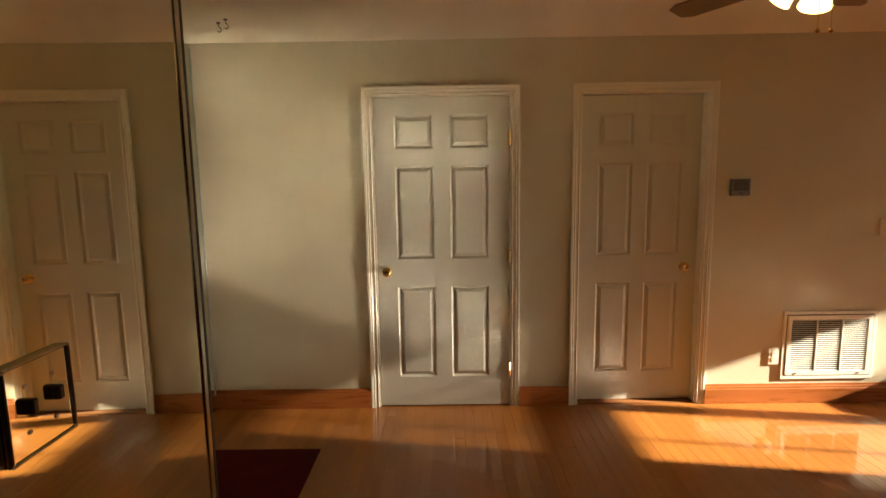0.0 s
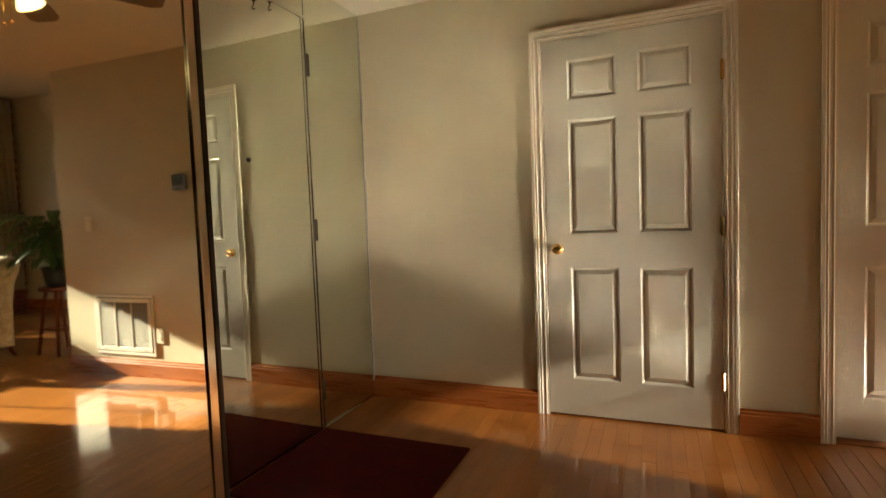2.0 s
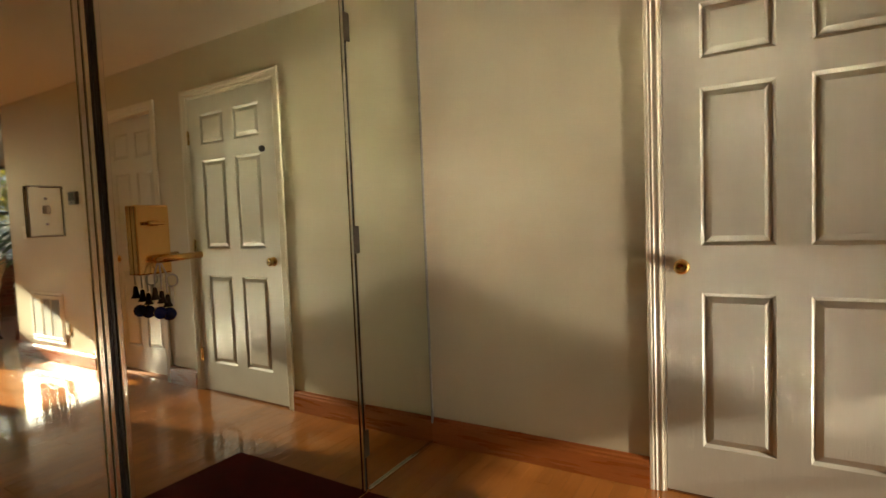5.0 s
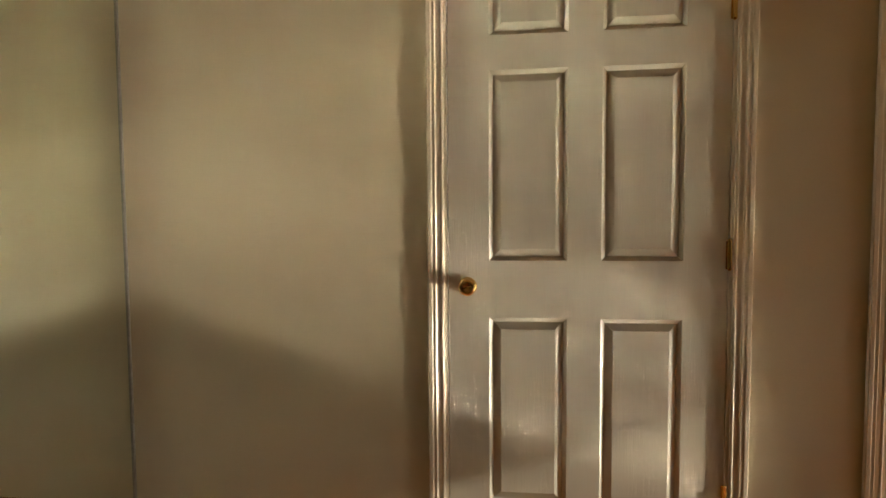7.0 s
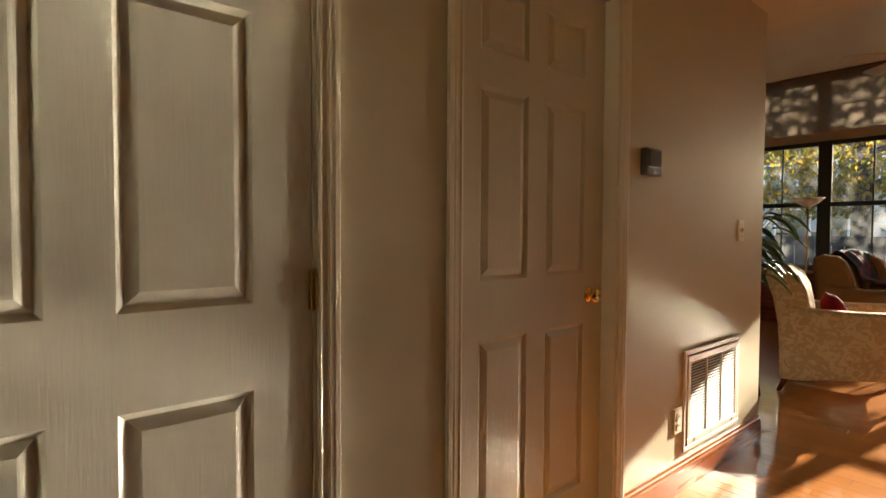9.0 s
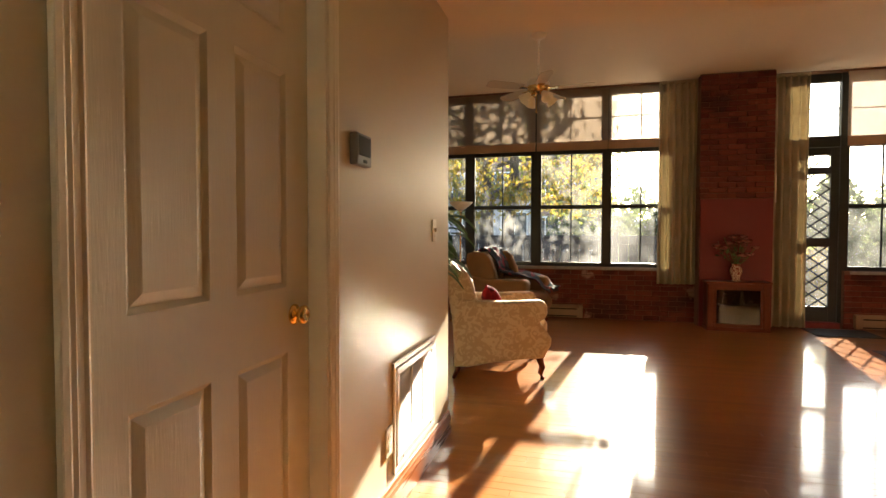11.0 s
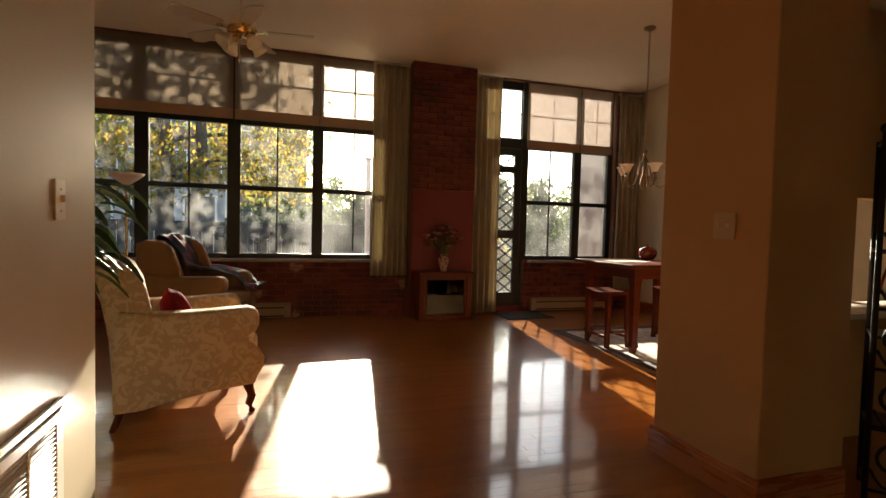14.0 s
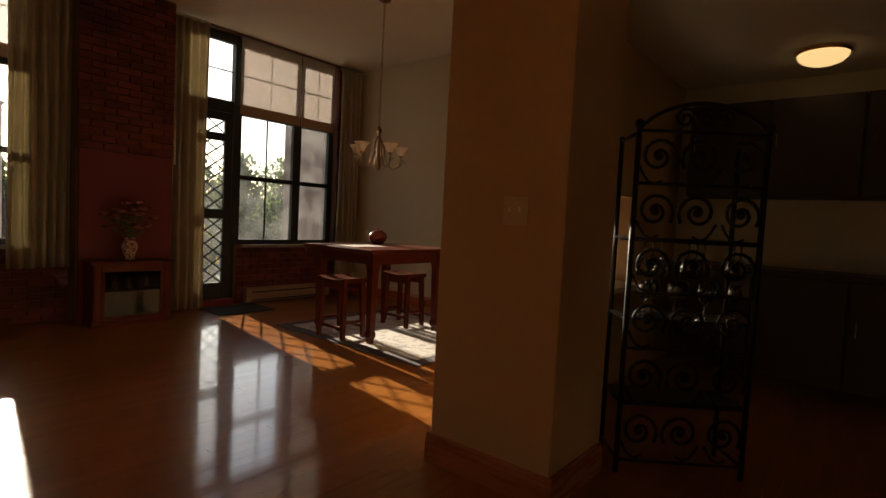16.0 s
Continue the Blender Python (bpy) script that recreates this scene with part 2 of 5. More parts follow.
TAN = surface("tan upholstery", (0.27, 0.16, 0.08), 0.9, vary=0.12, scale=8, fine=200, bump=0.001, spec=0.2)
RED = surface("red cushion cloth", (0.15, 0.006, 0.008), 0.95, vary=0.2, scale=12, fine=200, bump=0.001, spec=0.1)
MAT = surface("burgundy mat pile", (0.075, 0.008, 0.008), 1.0, vary=0.35, scale=14, fine=300, bump=0.004, spec=0.1)
BLACKMAT = surface("black door mat", (0.02, 0.02, 0.02), 0.95, vary=0.3, bump=0.002)
RUG = patterned("pale patterned rug", (0.45, 0.40, 0.34), (0.26, 0.21, 0.2), 7, low=0.5, high=0.56)
RUGEDGE = surface("dark rug border", (0.07, 0.055, 0.06), 0.95, vary=0.4, scale=20, bump=0.002)
PLASTIC = surface("ivory plastic", (0.78, 0.72, 0.58), 0.35, vary=0.03)
GREY = surface("grey plastic", (0.16, 0.165, 0.18), 0.4, vary=0.05)
TANPLASTIC = surface("tan plastic", (0.52, 0.38, 0.23), 0.4, vary=0.03)
SCREEN = surface("display glass", (0.10, 0.12, 0.13), 0.12, vary=0.05)
SLAT = surface("grille enamel", (0.82, 0.78, 0.68), 0.35, vary=0.03)
HEATER = surface("heater enamel", (0.28, 0.2, 0.13), 0.45, vary=0.06)
# near-black colour for the shade inside duct, outlet slots and heater slots
HOLE_SHADE = surface("painted shade of openings", (0.01, 0.01, 0.01), 0.9)
FROST = surface("frosted glass", (0.85, 0.8, 0.7), 0.3, vary=0.03)
BLADE = surface("fan blade veneer", (0.50, 0.42, 0.32), 0.45, vary=0.1, stretch=(1, 6, 1))
BLADE2 = surface("brown fan blade", (0.2, 0.13, 0.07), 0.45, vary=0.15)
LAMPON = glowing("lit lamp glass", (1.0, 0.64, 0.2), 0.9)
DOMELIGHT = glowing("lit dome glass", (1.0, 0.66, 0.28), 0.35)
BRONZE = surface("aged bronze", (0.35, 0.24, 0.14), 0.3, metal=1.0, vary=0.2, scale=20)
POT = surface("red glazed pot", (0.33, 0.05, 0.03), 0.12, vary=0.25, scale=12, coat=0.6)
CERAMIC = patterned("painted ceramic", (0.6, 0.5, 0.38), (0.25, 0.06, 0.05), 30, rough=0.25)
PETAL = surface("dried flower petal", (0.20, 0.03, 0.03), 0.9, vary=0.5, rand=0.8, tint=(0.34, 0.14, 0.12))
LEAF = surface("house plant leaf", (0.05, 0.12, 0.03), 0.4, vary=0.4, rand=0.6)
BARK = surface("tree bark", (0.08, 0.062, 0.05), 0.95, vary=0.4, scale=5, fine=30, stretch=(4, 4, 1), bump=0.02)
YELLOW = woven("autumn leaf", (0.13, 0.12, 0.03), (0.62, 0.40, 0.05), 0.42, 0.0, scale=1.2, vary=0.6, other=(0.22, 0.26, 0.06))
HEDGE = woven("hedge leaf", (0.10, 0.12, 0.065), (0.22, 0.28, 0.11), 0.28, 0.0, scale=2.0, vary=0.5)
FENCE = surface("weathered dark fence", (0.03, 0.03, 0.034), 0.9, vary=0.3, scale=5, stretch=(1, 1, 0.3))
GROUND = surface("lawn and paving", (0.10, 0.10, 0.075), 0.95, vary=0.3, scale=0.6, fine=8)
FACADE = surface("far brick facade", (0.26, 0.17, 0.14), 0.9, vary=0.2, scale=1.0, fine=9)
FACADE2 = surface("pale cladding", (0.42, 0.42, 0.44), 0.8, vary=0.1, scale=0.8)
PANE_FAR = surface("far window pane", (0.05, 0.06, 0.07), 0.15, vary=0.3, scale=0.3)
SILLPAINT = surface("worn sill paint", (0.30, 0.27, 0.23), 0.55, vary=0.35, scale=14, fine=60, bump=0.001)
WHITE = surface("white painted wood", (0.78, 0.78, 0.76), 0.5, vary=0.05)
COUNTER = surface("pale counter top", (0.72, 0.68, 0.6), 0.25, vary=0.1, scale=25)
CABINET = surface("dark kitchen cabinet", (0.035, 0.02, 0.014), 0.45, vary=0.2, stretch=(1, 1, 6))
PLAID = patterned("plaid wool throw", (0.035, 0.045, 0.06), (0.22, 0.03, 0.05), 9, low=0.55, high=0.57, warp=0.3)
BLUE = surface("blue glass charm", (0.01, 0.02, 0.14), 0.1, vary=0.1, coat=0.5)


# ---- mesh helpers ----
def part(name, bm, material, parent=None, label="", smooth=False):
    """Links a bmesh as one mesh object under a thing or part."""
    me = bpy.data.meshes.new(name)
    bm.to_mesh(me)
    bm.free()
    me.materials.append(material)
    if smooth:
        for f in me.polygons:
            f.use_smooth = True
    ob = new(name, me)
    if parent is not None:
        ob.parent = parent
    if label:
        ob["label"] = label
    return ob


def thing(name, m=None, label="", category="", group="", kind=""):
    ob = new(name)
    ob.empty_display_size = 0.1
    if m is not None:
        ob.matrix_world = m
    return tagged(ob, label, category, group, kind)


def box(x0, y0, z0, x1, y1, z1, bevel=0.0, seg=1, bm=None):
    own = bm is None
    b2 = bmesh.new()
    bmesh.ops.create_cube(b2, size=1)
    for v in b2.verts:
        v.co = Vector(((x0 + x1) / 2 + v.co.x * (x1 - x0), (y0 + y1) / 2 + v.co.y * (y1 - y0), (z0 + z1) / 2 + v.co.z * (z1 - z0)))
    if bevel:
        bmesh.ops.bevel(b2, geom=b2.edges[:], offset=bevel, segments=seg, affect="EDGES", profile=0.5)
    if own:
        return b2
    tmp = bpy.data.meshes.new("tmp")
    b2.to_mesh(tmp)
    b2.free()
    bm.from_mesh(tmp)
    bpy.data.meshes.remove(tmp)
    return bm


def lathe(profile, n=24, at=(0, 0, 0), bm=None):
    """Turns (radius, height) pairs round the upright axis."""
    bm = bm or bmesh.new()
    rings = []
    for r, z in profile:
        rings.append([bm.verts.new((at[0] + r * math.cos(2 * math.pi * i / n), at[1] + r * math.sin(2 * math.pi * i / n), at[2] + z)) for i in range(n)])
    for a, b in zip(rings, rings[1:]):
        for i in range(n):
            bm.faces.new((a[i], a[(i + 1) % n], b[(i + 1) % n], b[i]))
    if profile[0][0] > 0.0005:
        bm.faces.new(rings[0][::-1])
    if profile[-1][0] > 0.0005:
        bm.faces.new(rings[-1])
    return bm


def tube(pts, r, n=8, bm=None, taper=None):
    """A round bar along points; taper: radius factor at the far end."""
    bm = bm or bmesh.new()
    pts = [Vector(p) for p in pts]
    rings = []
    up = Vector((0.13, 0.21, 0.97)).normalized()
    for i, p in enumerate(pts):
        d = (pts[min(i + 1, len(pts) - 1)] - pts[max(i - 1, 0)]).normalized()
        s = d.cross(up)
        if s.length < 0.05:
            s = d.cross(Vector((1, 0, 0)))
        s.normalize()
        u = s.cross(d)
        k = r * (1 + (taper - 1) * i / max(1, len(pts) - 1)) if taper else r
        rings.append([bm.verts.new(p + s * k * math.cos(2 * math.pi * j / n) + u * k * math.sin(2 * math.pi * j / n)) for j in range(n)])
    for a, b in zip(rings, rings[1:]):
        for j in range(n):
            bm.faces.new((a[j], a[(j + 1) % n], b[(j + 1) % n], b[j]))
    bm.faces.new(rings[0][::-1])
    bm.faces.new(rings[-1])
    return bm


def extrude(outline, axis, a, b, bevel=0.0, seg=2):
    """A prism: outline in the two other axes (in x, y, z order), from a to b along axis."""
    bm = bmesh.new()

    def co(p, t):
        c = list(p)
        c.insert("xyz".index(axis), t)
        return c
    lo = [bm.verts.new(co(p, a)) for p in outline]
    hi = [bm.verts.new(co(p, b)) for p in outline]
    n = len(outline)
    bm.faces.new(lo)
    bm.faces.new(hi[::-1])
    for i in range(n):
        bm.faces.new((lo[i], hi[i], hi[(i + 1) % n], lo[(i + 1) % n]))
    bmesh.ops.recalc_face_normals(bm, faces=bm.faces[:])
    if bevel:
        caps = [e for e in bm.edges if len({("xyz".index(axis), round(v.co["xyz".index(axis)], 5)) for v in e.verts}) == 1]
        bmesh.ops.bevel(bm, geom=caps, offset=bevel, segments=seg, affect="EDGES", profile=0.5)
    return bm


def ball(c, r, squash=(1, 1, 1), bm=None, seg=12):
    bm = bm or bmesh.new()
    bmesh.ops.create_uvsphere(bm, u_segments=seg, v_segments=max(6, seg // 2), radius=1, matrix=Matrix.Translation(c) @ Matrix.Diagonal((r * squash[0], r * squash[1], r * squash[2], 1)))
    return bm


def soften(ob, levels=2):
    md = ob.modifiers.new("smooth", "SUBSURF")
    md.levels = md.render_levels = levels
    for f in ob.data.polygons:
        f.use_smooth = True
    return ob


def leafage(n, place, size, seed, flat=0.35):
    """n small folded leaves, at the points that place(rng) gives."""
    rng = random.Random(seed)
    verts, faces = [], []
    for _ in range(n):
        p = place(rng)
        if p is None:
            continue
        s = size * rng.uniform(0.6, 1.3)
        m = Euler((rng.uniform(0, 6.3), rng.uniform(0, 6.3), rng.uniform(0, 6.3))).to_matrix()
        k = len(verts)
        for q in ((-0.5, 0, 0), (0, -0.3, 0.06), (0.5, 0, 0), (0, 0.3, 0.06)):
            verts.append(Vector(p) + m @ (Vector(q) * s))
        faces += [(k, k + 1, k + 2), (k, k + 2, k + 3)]
    me = bpy.data.meshes.new("leaves")
    me.from_pydata([tuple(v) for v in verts], [], faces)
    return me


def setting(name, bm, material, label=""):
    return tagged(part(name, bm, material), label, kind="structure")


# ---- shell of the flat ----
LOW, HIGH = 2.43, 3.2
NY = 4.5            # face of the wall with the two doors
EX = 4.03           # where that wall ends
WX = 8.53           # inner face of the window wall
SY = -1.22          # south wall
TOPY = 6.95         # north end of the living room
MX, NX = -0.775, 0.29  # faces of the entrance mirrors and of the near mirror
HY = 2.20           # where the near mirror ends
# door openings in the north wall: x from, x to
D1 = (0.348, 1.268)
D2 = (1.700, 2.535)
DH = 2.10


def wall_with_openings(name, x0, x1, y0, y1, z1, openings, label):
    bm = bmesh.new()
    x = x0
    for a, b, za, zb in openings:
        box(x, y0, 0, a, y1, z1, bm=bm)
        if za > 0:
            box(a, y0, 0, b, y1, za, bm=bm)
        box(a, y0, zb, b, y1, z1, bm=bm)
        x = b
    box(x, y0, 0, x1, y1, z1, bm=bm)
    return setting(name, bm, WALL, label)


wall_with_openings("wall_north", -1.0, EX, NY, NY + 0.14, LOW, [(D1[0], D1[1], 0, DH), (D2[0], D2[1], 0, DH)], "beige painted wall with two panelled doors")
setting("wall_north_upper", box(-1.0, NY, LOW + 0.14, EX, NY + 0.14, HIGH), WALL)
setting("wall_living_west", box(EX - 0.14, NY + 0.14, 0, EX, TOPY, HIGH), WALL, "beige painted wall")
setting("wall_living_north", box(EX - 0.14, TOPY, 0, WX + 0.3, TOPY + 0.14, HIGH), WALL, "beige painted wall")
setting("wall_south", box(-0.1, SY - 0.14, 0, WX + 0.3, SY, HIGH), WALL, "beige painted wall")
setting("wall_entrance", box(MX - 0.2, HY - 0.14, 0, MX - 0.03, NY, LOW), WALL, "wall behind the entrance mirrors")
setting("wall_entrance_side", box(MX - 0.03, HY - 0.14, 0, 0.05, HY - 0.002, LOW), WALL)
setting("wall_hall_west", box(0.05, SY, 0, NX - 0.014, HY - 0.002, LOW), WALL, "wall behind the hall mirror")
setting("closet_back", box(-1.0, NY + 0.9, 0, EX, NY + 1.0, LOW), WALL)
setting("ceiling_low", box(-1.0, SY - 0.1, LOW, 4.34, NY + 1.0, LOW + 0.14), CEIL, "cream painted low ceiling over the hall")
setting("ceiling_high", box(-1.0, SY - 0.1, HIGH, WX + 0.3, TOPY + 0.1, HIGH + 0.15), CEIL, "cream painted high ceiling of the living room")
setting("fascia", box(4.2, SY, LOW + 0.14, 4.34, NY, HIGH), WALL, "beige drop above the hall ceiling edge")
# pillar and kitchen half wall carry their warm shade in the paint colour
setting("pillar", box(3.6, 1.5, 0, 4.22, 2.0, LOW, 0.004), WALL_DIM_WARM, "pillar between hall and kitchen, dim orange light painted in")
# kitchen side: half wall with a serving hatch
bm = box(4.08, SY, 0, 4.22, 1.5, 0.70)
box(4.08, SY, 1.38, 4.22, 1.5, LOW, bm=bm)
box(4.08, SY, 0.70, 4.22, -0.15, 1.38, bm=bm)
setting("wall_kitchen", bm, WALL_DIM_WARM, "half wall with a serving hatch to the dining area")
t = thing("hatch_counter", None, "pale serving counter on the half wall", "counter")
part("top", box(3.98, -0.15, 0.702, 4.36, 1.495, 0.74, 0.008, 2), COUNTER, t)


def skirting(points, name="baseboard", h=0.12):
    """A moulded skirting along a wall line; the room lies to the left of the way from a to b."""
    for a, b in points:
        a, b = Vector(a), Vector(b)
        d = (b - a)
        n = Vector((-d.y, d.x)).normalized()
        prof = [(0.001, 0), (0.018, 0), (0.018, h - 0.035), (0.014, h - 0.028), (0.014, h - 0.018), (0.009, h - 0.012), (0.007, h), (0.001, h)]
        bm2 = bmesh.new()
        lo = [bm2.verts.new((a.x + n.x * p, a.y + n.y * p, z + 0.001)) for p, z in prof]
        hi = [bm2.verts.new((b.x + n.x * p, b.y + n.y * p, z + 0.001)) for p, z in prof]
        bm2.faces.new(lo)
        bm2.faces.new(hi[::-1])
        for i in range(len(prof)):
            j = (i + 1) % len(prof)
            bm2.faces.new((lo[i], hi[i], hi[j], lo[j]))
        bmesh.ops.recalc_face_normals(bm2, faces=bm2.faces[:])
        setting(name, bm2, SKIRT, "reddish stained oak skirting board")


skirting([((0.30, NY), (MX, NY)), ((1.652, NY), (1.316, NY)), ((EX, NY), (2.583, NY)), ((EX, TOPY), (EX, NY + 0.002)),
          ((3.582, 2.0), (4.238, 2.0)), ((3.6, 1.5), (3.6, 2.0)), ((4.22, 2.0), (4.22, SY)), ((WX, TOPY), (EX, TOPY)), ((4.22, SY), (WX, SY))], h=0.135)


def casing(x0, x1, top, parent):
    """Moulded casing round an opening in the north wall."""
    w = 0.055
    x0, x1, top = x0 + 0.008, x1 - 0.008, top - 0.008
    prof = [(0.0, 0.0), (0.0, 0.006), (0.006, 0.009), (0.012, 0.006), (0.024, 0.007), (0.029, 0.0115), (0.037, 0.010), (0.042, 0.013), (w - 0.002, 0.013), (w, 0.011), (w, 0.0)]
    for name, xa, s in (("casing", x0, -1), ("casing", x1, 1)):
        out = [(xa + s * p, NY - q - 0.001) for p, q in prof]
        part(name, extrude(out, "z", 0, top + w), TRIM, parent)
    out = [(NY - q - 0.0015, top + p) for p, q in prof]
    part("head_casing", extrude(out, "x", x0 - w + 0.002, x1 + w - 0.002), TRIM, parent)


def jamb(x0, x1, top, parent, depth=0.14):
    for xa, xb in ((x0, x0 + 0.018), (x1 - 0.018, x1)):
        part("jamb", box(xa, NY, 0, xb, NY + depth, top), TRIM, parent)
    part("jamb_head", box(x0 + 0.018, NY, top - 0.018, x1 - 0.018, NY + depth, top), TRIM, parent)


def panel_door(parent, x0, x1, z0, z1, yf, thick=0.035):
    """Six-panel leaf with its face at yf towards -y."""
    w = x1 - x0
    k = w / 0.878
    cols = [(0.134 * k, 0.386 * k), (0.492 * k, 0.744 * k)]
    rows = [(0.215, 0.842), (1.03, 1.645), (1.755, 1.966)]
    xs = sorted({0, w, *[c for p in cols for c in p]})
    zs = sorted({z0, z1, *[r for p in rows for r in p]})
    bm2 = bmesh.new()
    grid = {}

    def v(x, z):
        if (x, z) not in grid:
            grid[(x, z)] = bm2.verts.new((x0 + x, yf, z))
        return grid[(x, z)]
    for xa, xb in zip(xs, xs[1:]):
        for za, zb in zip(zs, zs[1:]):
            if (xa, xb) in cols and (za, zb) in rows:
                continue
            bm2.faces.new((v(xa, za), v(xb, za), v(xb, zb), v(xa, zb)))
    box(x0, yf + 0.012, z0, x1, yf + thick, z1, bm=bm2)
    for xa, xb, za, zb in ((0, 0, z0, z1), (w, w, z0, z1)):
        f = [bm2.verts.new(p) for p in ((x0 + xa, yf, za), (x0 + xa, yf + 0.012, za), (x0 + xa, yf + 0.012, zb), (x0 + xa, yf, zb))]
        bm2.faces.new(f)
    for z in (z0, z1):
        bm2.faces.new([bm2.verts.new(p) for p in ((x0, yf, z), (x1, yf, z), (x1, yf + 0.012, z), (x0, yf + 0.012, z))])
    leaf = part("leaf", bm2, DOOR, parent)
    for xa, xb in cols:
        for za, zb in rows:
            b3 = bmesh.new()
            prev = None
            for inset, deep in ((0, 0), (0.003, 0.002), (0.013, 0.0095), (0.015, 0.0095), (0.036, 0.0015), (0.039, 0.0006)):
                ring = [b3.verts.new((x0 + x, yf + deep, z)) for x, z in ((xa + inset, za + inset), (xb - inset, za + inset), (xb - inset, zb - inset), (xa + inset, zb - inset))]
                if prev:
                    for i in range(4):
                        b3.faces.new((prev[i], prev[(i + 1) % 4], ring[(i + 1) % 4], ring[i]))
                prev = ring
            b3.faces.new(prev)
            part("panel", b3, DOOR, leaf)
    return leaf


def knob(parent, x, z, yf):
    rose = part("rose", lathe([(0, 0), (0.031, 0), (0.031, 0.004), (0.024, 0.009), (0.012, 0.011), (0.0105, 0.03), (0, 0.03)], 24), BRASS, parent, "polished brass", True)
    rose.matrix_world = pose(x, yf, z, 90, 0, 0)
    kn = part("knob", lathe([(0, 0.016), (0.012, 0.016), (0.016, 0.018), (0.026, 0.024), (0.0285, 0.031), (0.026, 0.038), (0.016, 0.043), (0.012, 0.040), (0, 0.039)], 24), BRASS, parent, "polished brass", True)
    kn.matrix_world = pose(x, yf, z, 90, 0, 0)


def hinge(parent, x, z, yf, h=0.09):
    bm2 = lathe([(0, -h / 2 - 0.006), (0.004, -h / 2 - 0.004), (0.0065, -h / 2), (0.0065, h / 2), (0.004, h / 2 + 0.004), (0, h / 2 + 0.006)], 10)
    box(-0.009, 0.004, -h / 2, 0.009, 0.0065, h / 2, bm=bm2)
    hb = part("hinge", bm2, BRASS, parent, "brass butt hinge")
    hb.matrix_world = pose(x, yf - 0.006, z)


door1 = thing("door_1", None, "closed off-white six-panel door with brass knob", "door", kind="structure")
casing(D1[0], D1[1], DH, door1)
jamb(D1[0], D1[1], DH, door1)
panel_door(door1, D1[0] + 0.021, D1[1] - 0.021, 0.012, DH - 0.021, NY + 0.002)
knob(door1, 0.432, 0.945, NY + 0.002)
for z in (1.815, 1.05, 0.265):
    hinge(door1, D1[1] - 0.02, z, NY + 0.001)
door2 = thing("door_2", None, "closed recessed off-white six-panel door with brass knob", "door", kind="structure")
casing(D2[0], D2[1], DH, door2)
jamb(D2[0], D2[1], DH, door2)
panel_door(door2, D2[0] + 0.021, D2[1] - 0.021, 0.012, DH - 0.021, NY + 0.062)
knob(door2, 2.43, 0.945, NY + 0.062)
# solid strips in the joint colour, standing in for shade under the leaves
for i, (a, b) in enumerate((D1, D2)):
    setting("threshold", box(a, NY + 0.003, 0.001, b, NY + 0.14, 0.006), GAP, "dark strip painting the shade under the door")

# ---- entrance mirrors ----
def mirror_sheet(name, x, y0, y1, z0, z1, parent, edges=(True, True), t=0.006):
    """A mirror facing +x with bright bevelled side edges."""
    m0 = part(name, box(x - t, y0, z0, x, y1, z1), MIRROR, parent)
    for on, ya, yb in ((edges[0], y0, y0 + 0.014), (edges[1], y1 - 0.014, y1)):
        if on:
            part("edge_strip", box(x + 0.0005, ya, z0, x + 0.005, yb, z1, 0.0015), CHROME, parent, "bright bevelled mirror edge")
    return m0


mp1 = thing("mirror_panel", None, "tall fixed mirror panel beside the entrance door", "mirror", "entrance mirrors")
mirror_sheet("glass", MX, 3.93, 4.493, 0.012, LOW - 0.005, mp1, (True, False))
part("bottom_channel", box(MX, 3.94, 0.001, MX + 0.012, 4.49, 0.014, 0.002), CHROME, mp1, "bright metal channel")
part("worn_edge", box(MX, 4.484, 0.015, MX + 0.006, 4.492, 2.4, 0.001), STEEL, mp1, "worn silver edge at the corner")
mp2 = thing("mirror_panel", None, "tall fixed mirror panel with a switch plate", "mirror", "entrance mirrors")
mirror_sheet("glass", MX, HY + 0.01, 2.915, 0.012, LOW - 0.005, mp2, (False, True))
ed = thing("entrance_door", None, "closed mirrored entrance door with brass handle", "door")
mirror_sheet("leaf", MX + 0.004, 2.952, 3.905, 0.012, 2.215, ed, (True, True))
part("door_edge", box(MX - 0.035, 2.942, 0.012, MX + 0.003, 2.950, 2.215), EDGE, ed, "dark door edge")
part("door_edge", box(MX - 0.035, 3.907, 0.012, MX + 0.003, 3.919, 2.215), EDGE, ed, "dark door edge")
for z in (1.98, 1.103, 0.222):
    part("hinge", box(MX + 0.003, 3.906, z - 0.058, MX + 0.012, 3.942, z + 0.058, 0.003), HINGE, ed, "dark aged metal hinge")
ov = thing("mirror_panel", None, "mirror strip above the entrance door", "mirror", "entrance mirrors")
mirror_sheet("glass", MX, 2.917, 3.928, 2.24, LOW - 0.005, ov, (False, False))
part("frame_strip", box(MX + 0.001, 2.918, 2.218, MX + 0.010, 3.927, 2.238, 0.002), CHROME, ov)
part("frame_strip", box(MX - 0.02, 2.917, 0.012, MX + 0.006, 2.930, 2.215, 0.002), CHROME, ov)
# the latch gap is filled with a black strip for its shade
part("frame_strip", box(MX - 0.03, 2.932, 0.012, MX - 0.004, 2.940, 2.215), EDGE, ov, "black strip painting the shade of the latch gap")
# door furniture
part("peephole", lathe([(0, 0), (0.011, 0), (0.011, 0.004), (0.006, 0.006), (0, 0.003)], 16), EDGE, ed, "dark peephole", True).matrix_world = pose(MX + 0.004, 3.461, 1.44, 0, 90, 0)
part("lock_plate", box(MX + 0.005, 3.005, 1.055, MX + 0.028, 3.10, 1.245, 0.004, 2), BRASS, ed, "square brass lock plate")
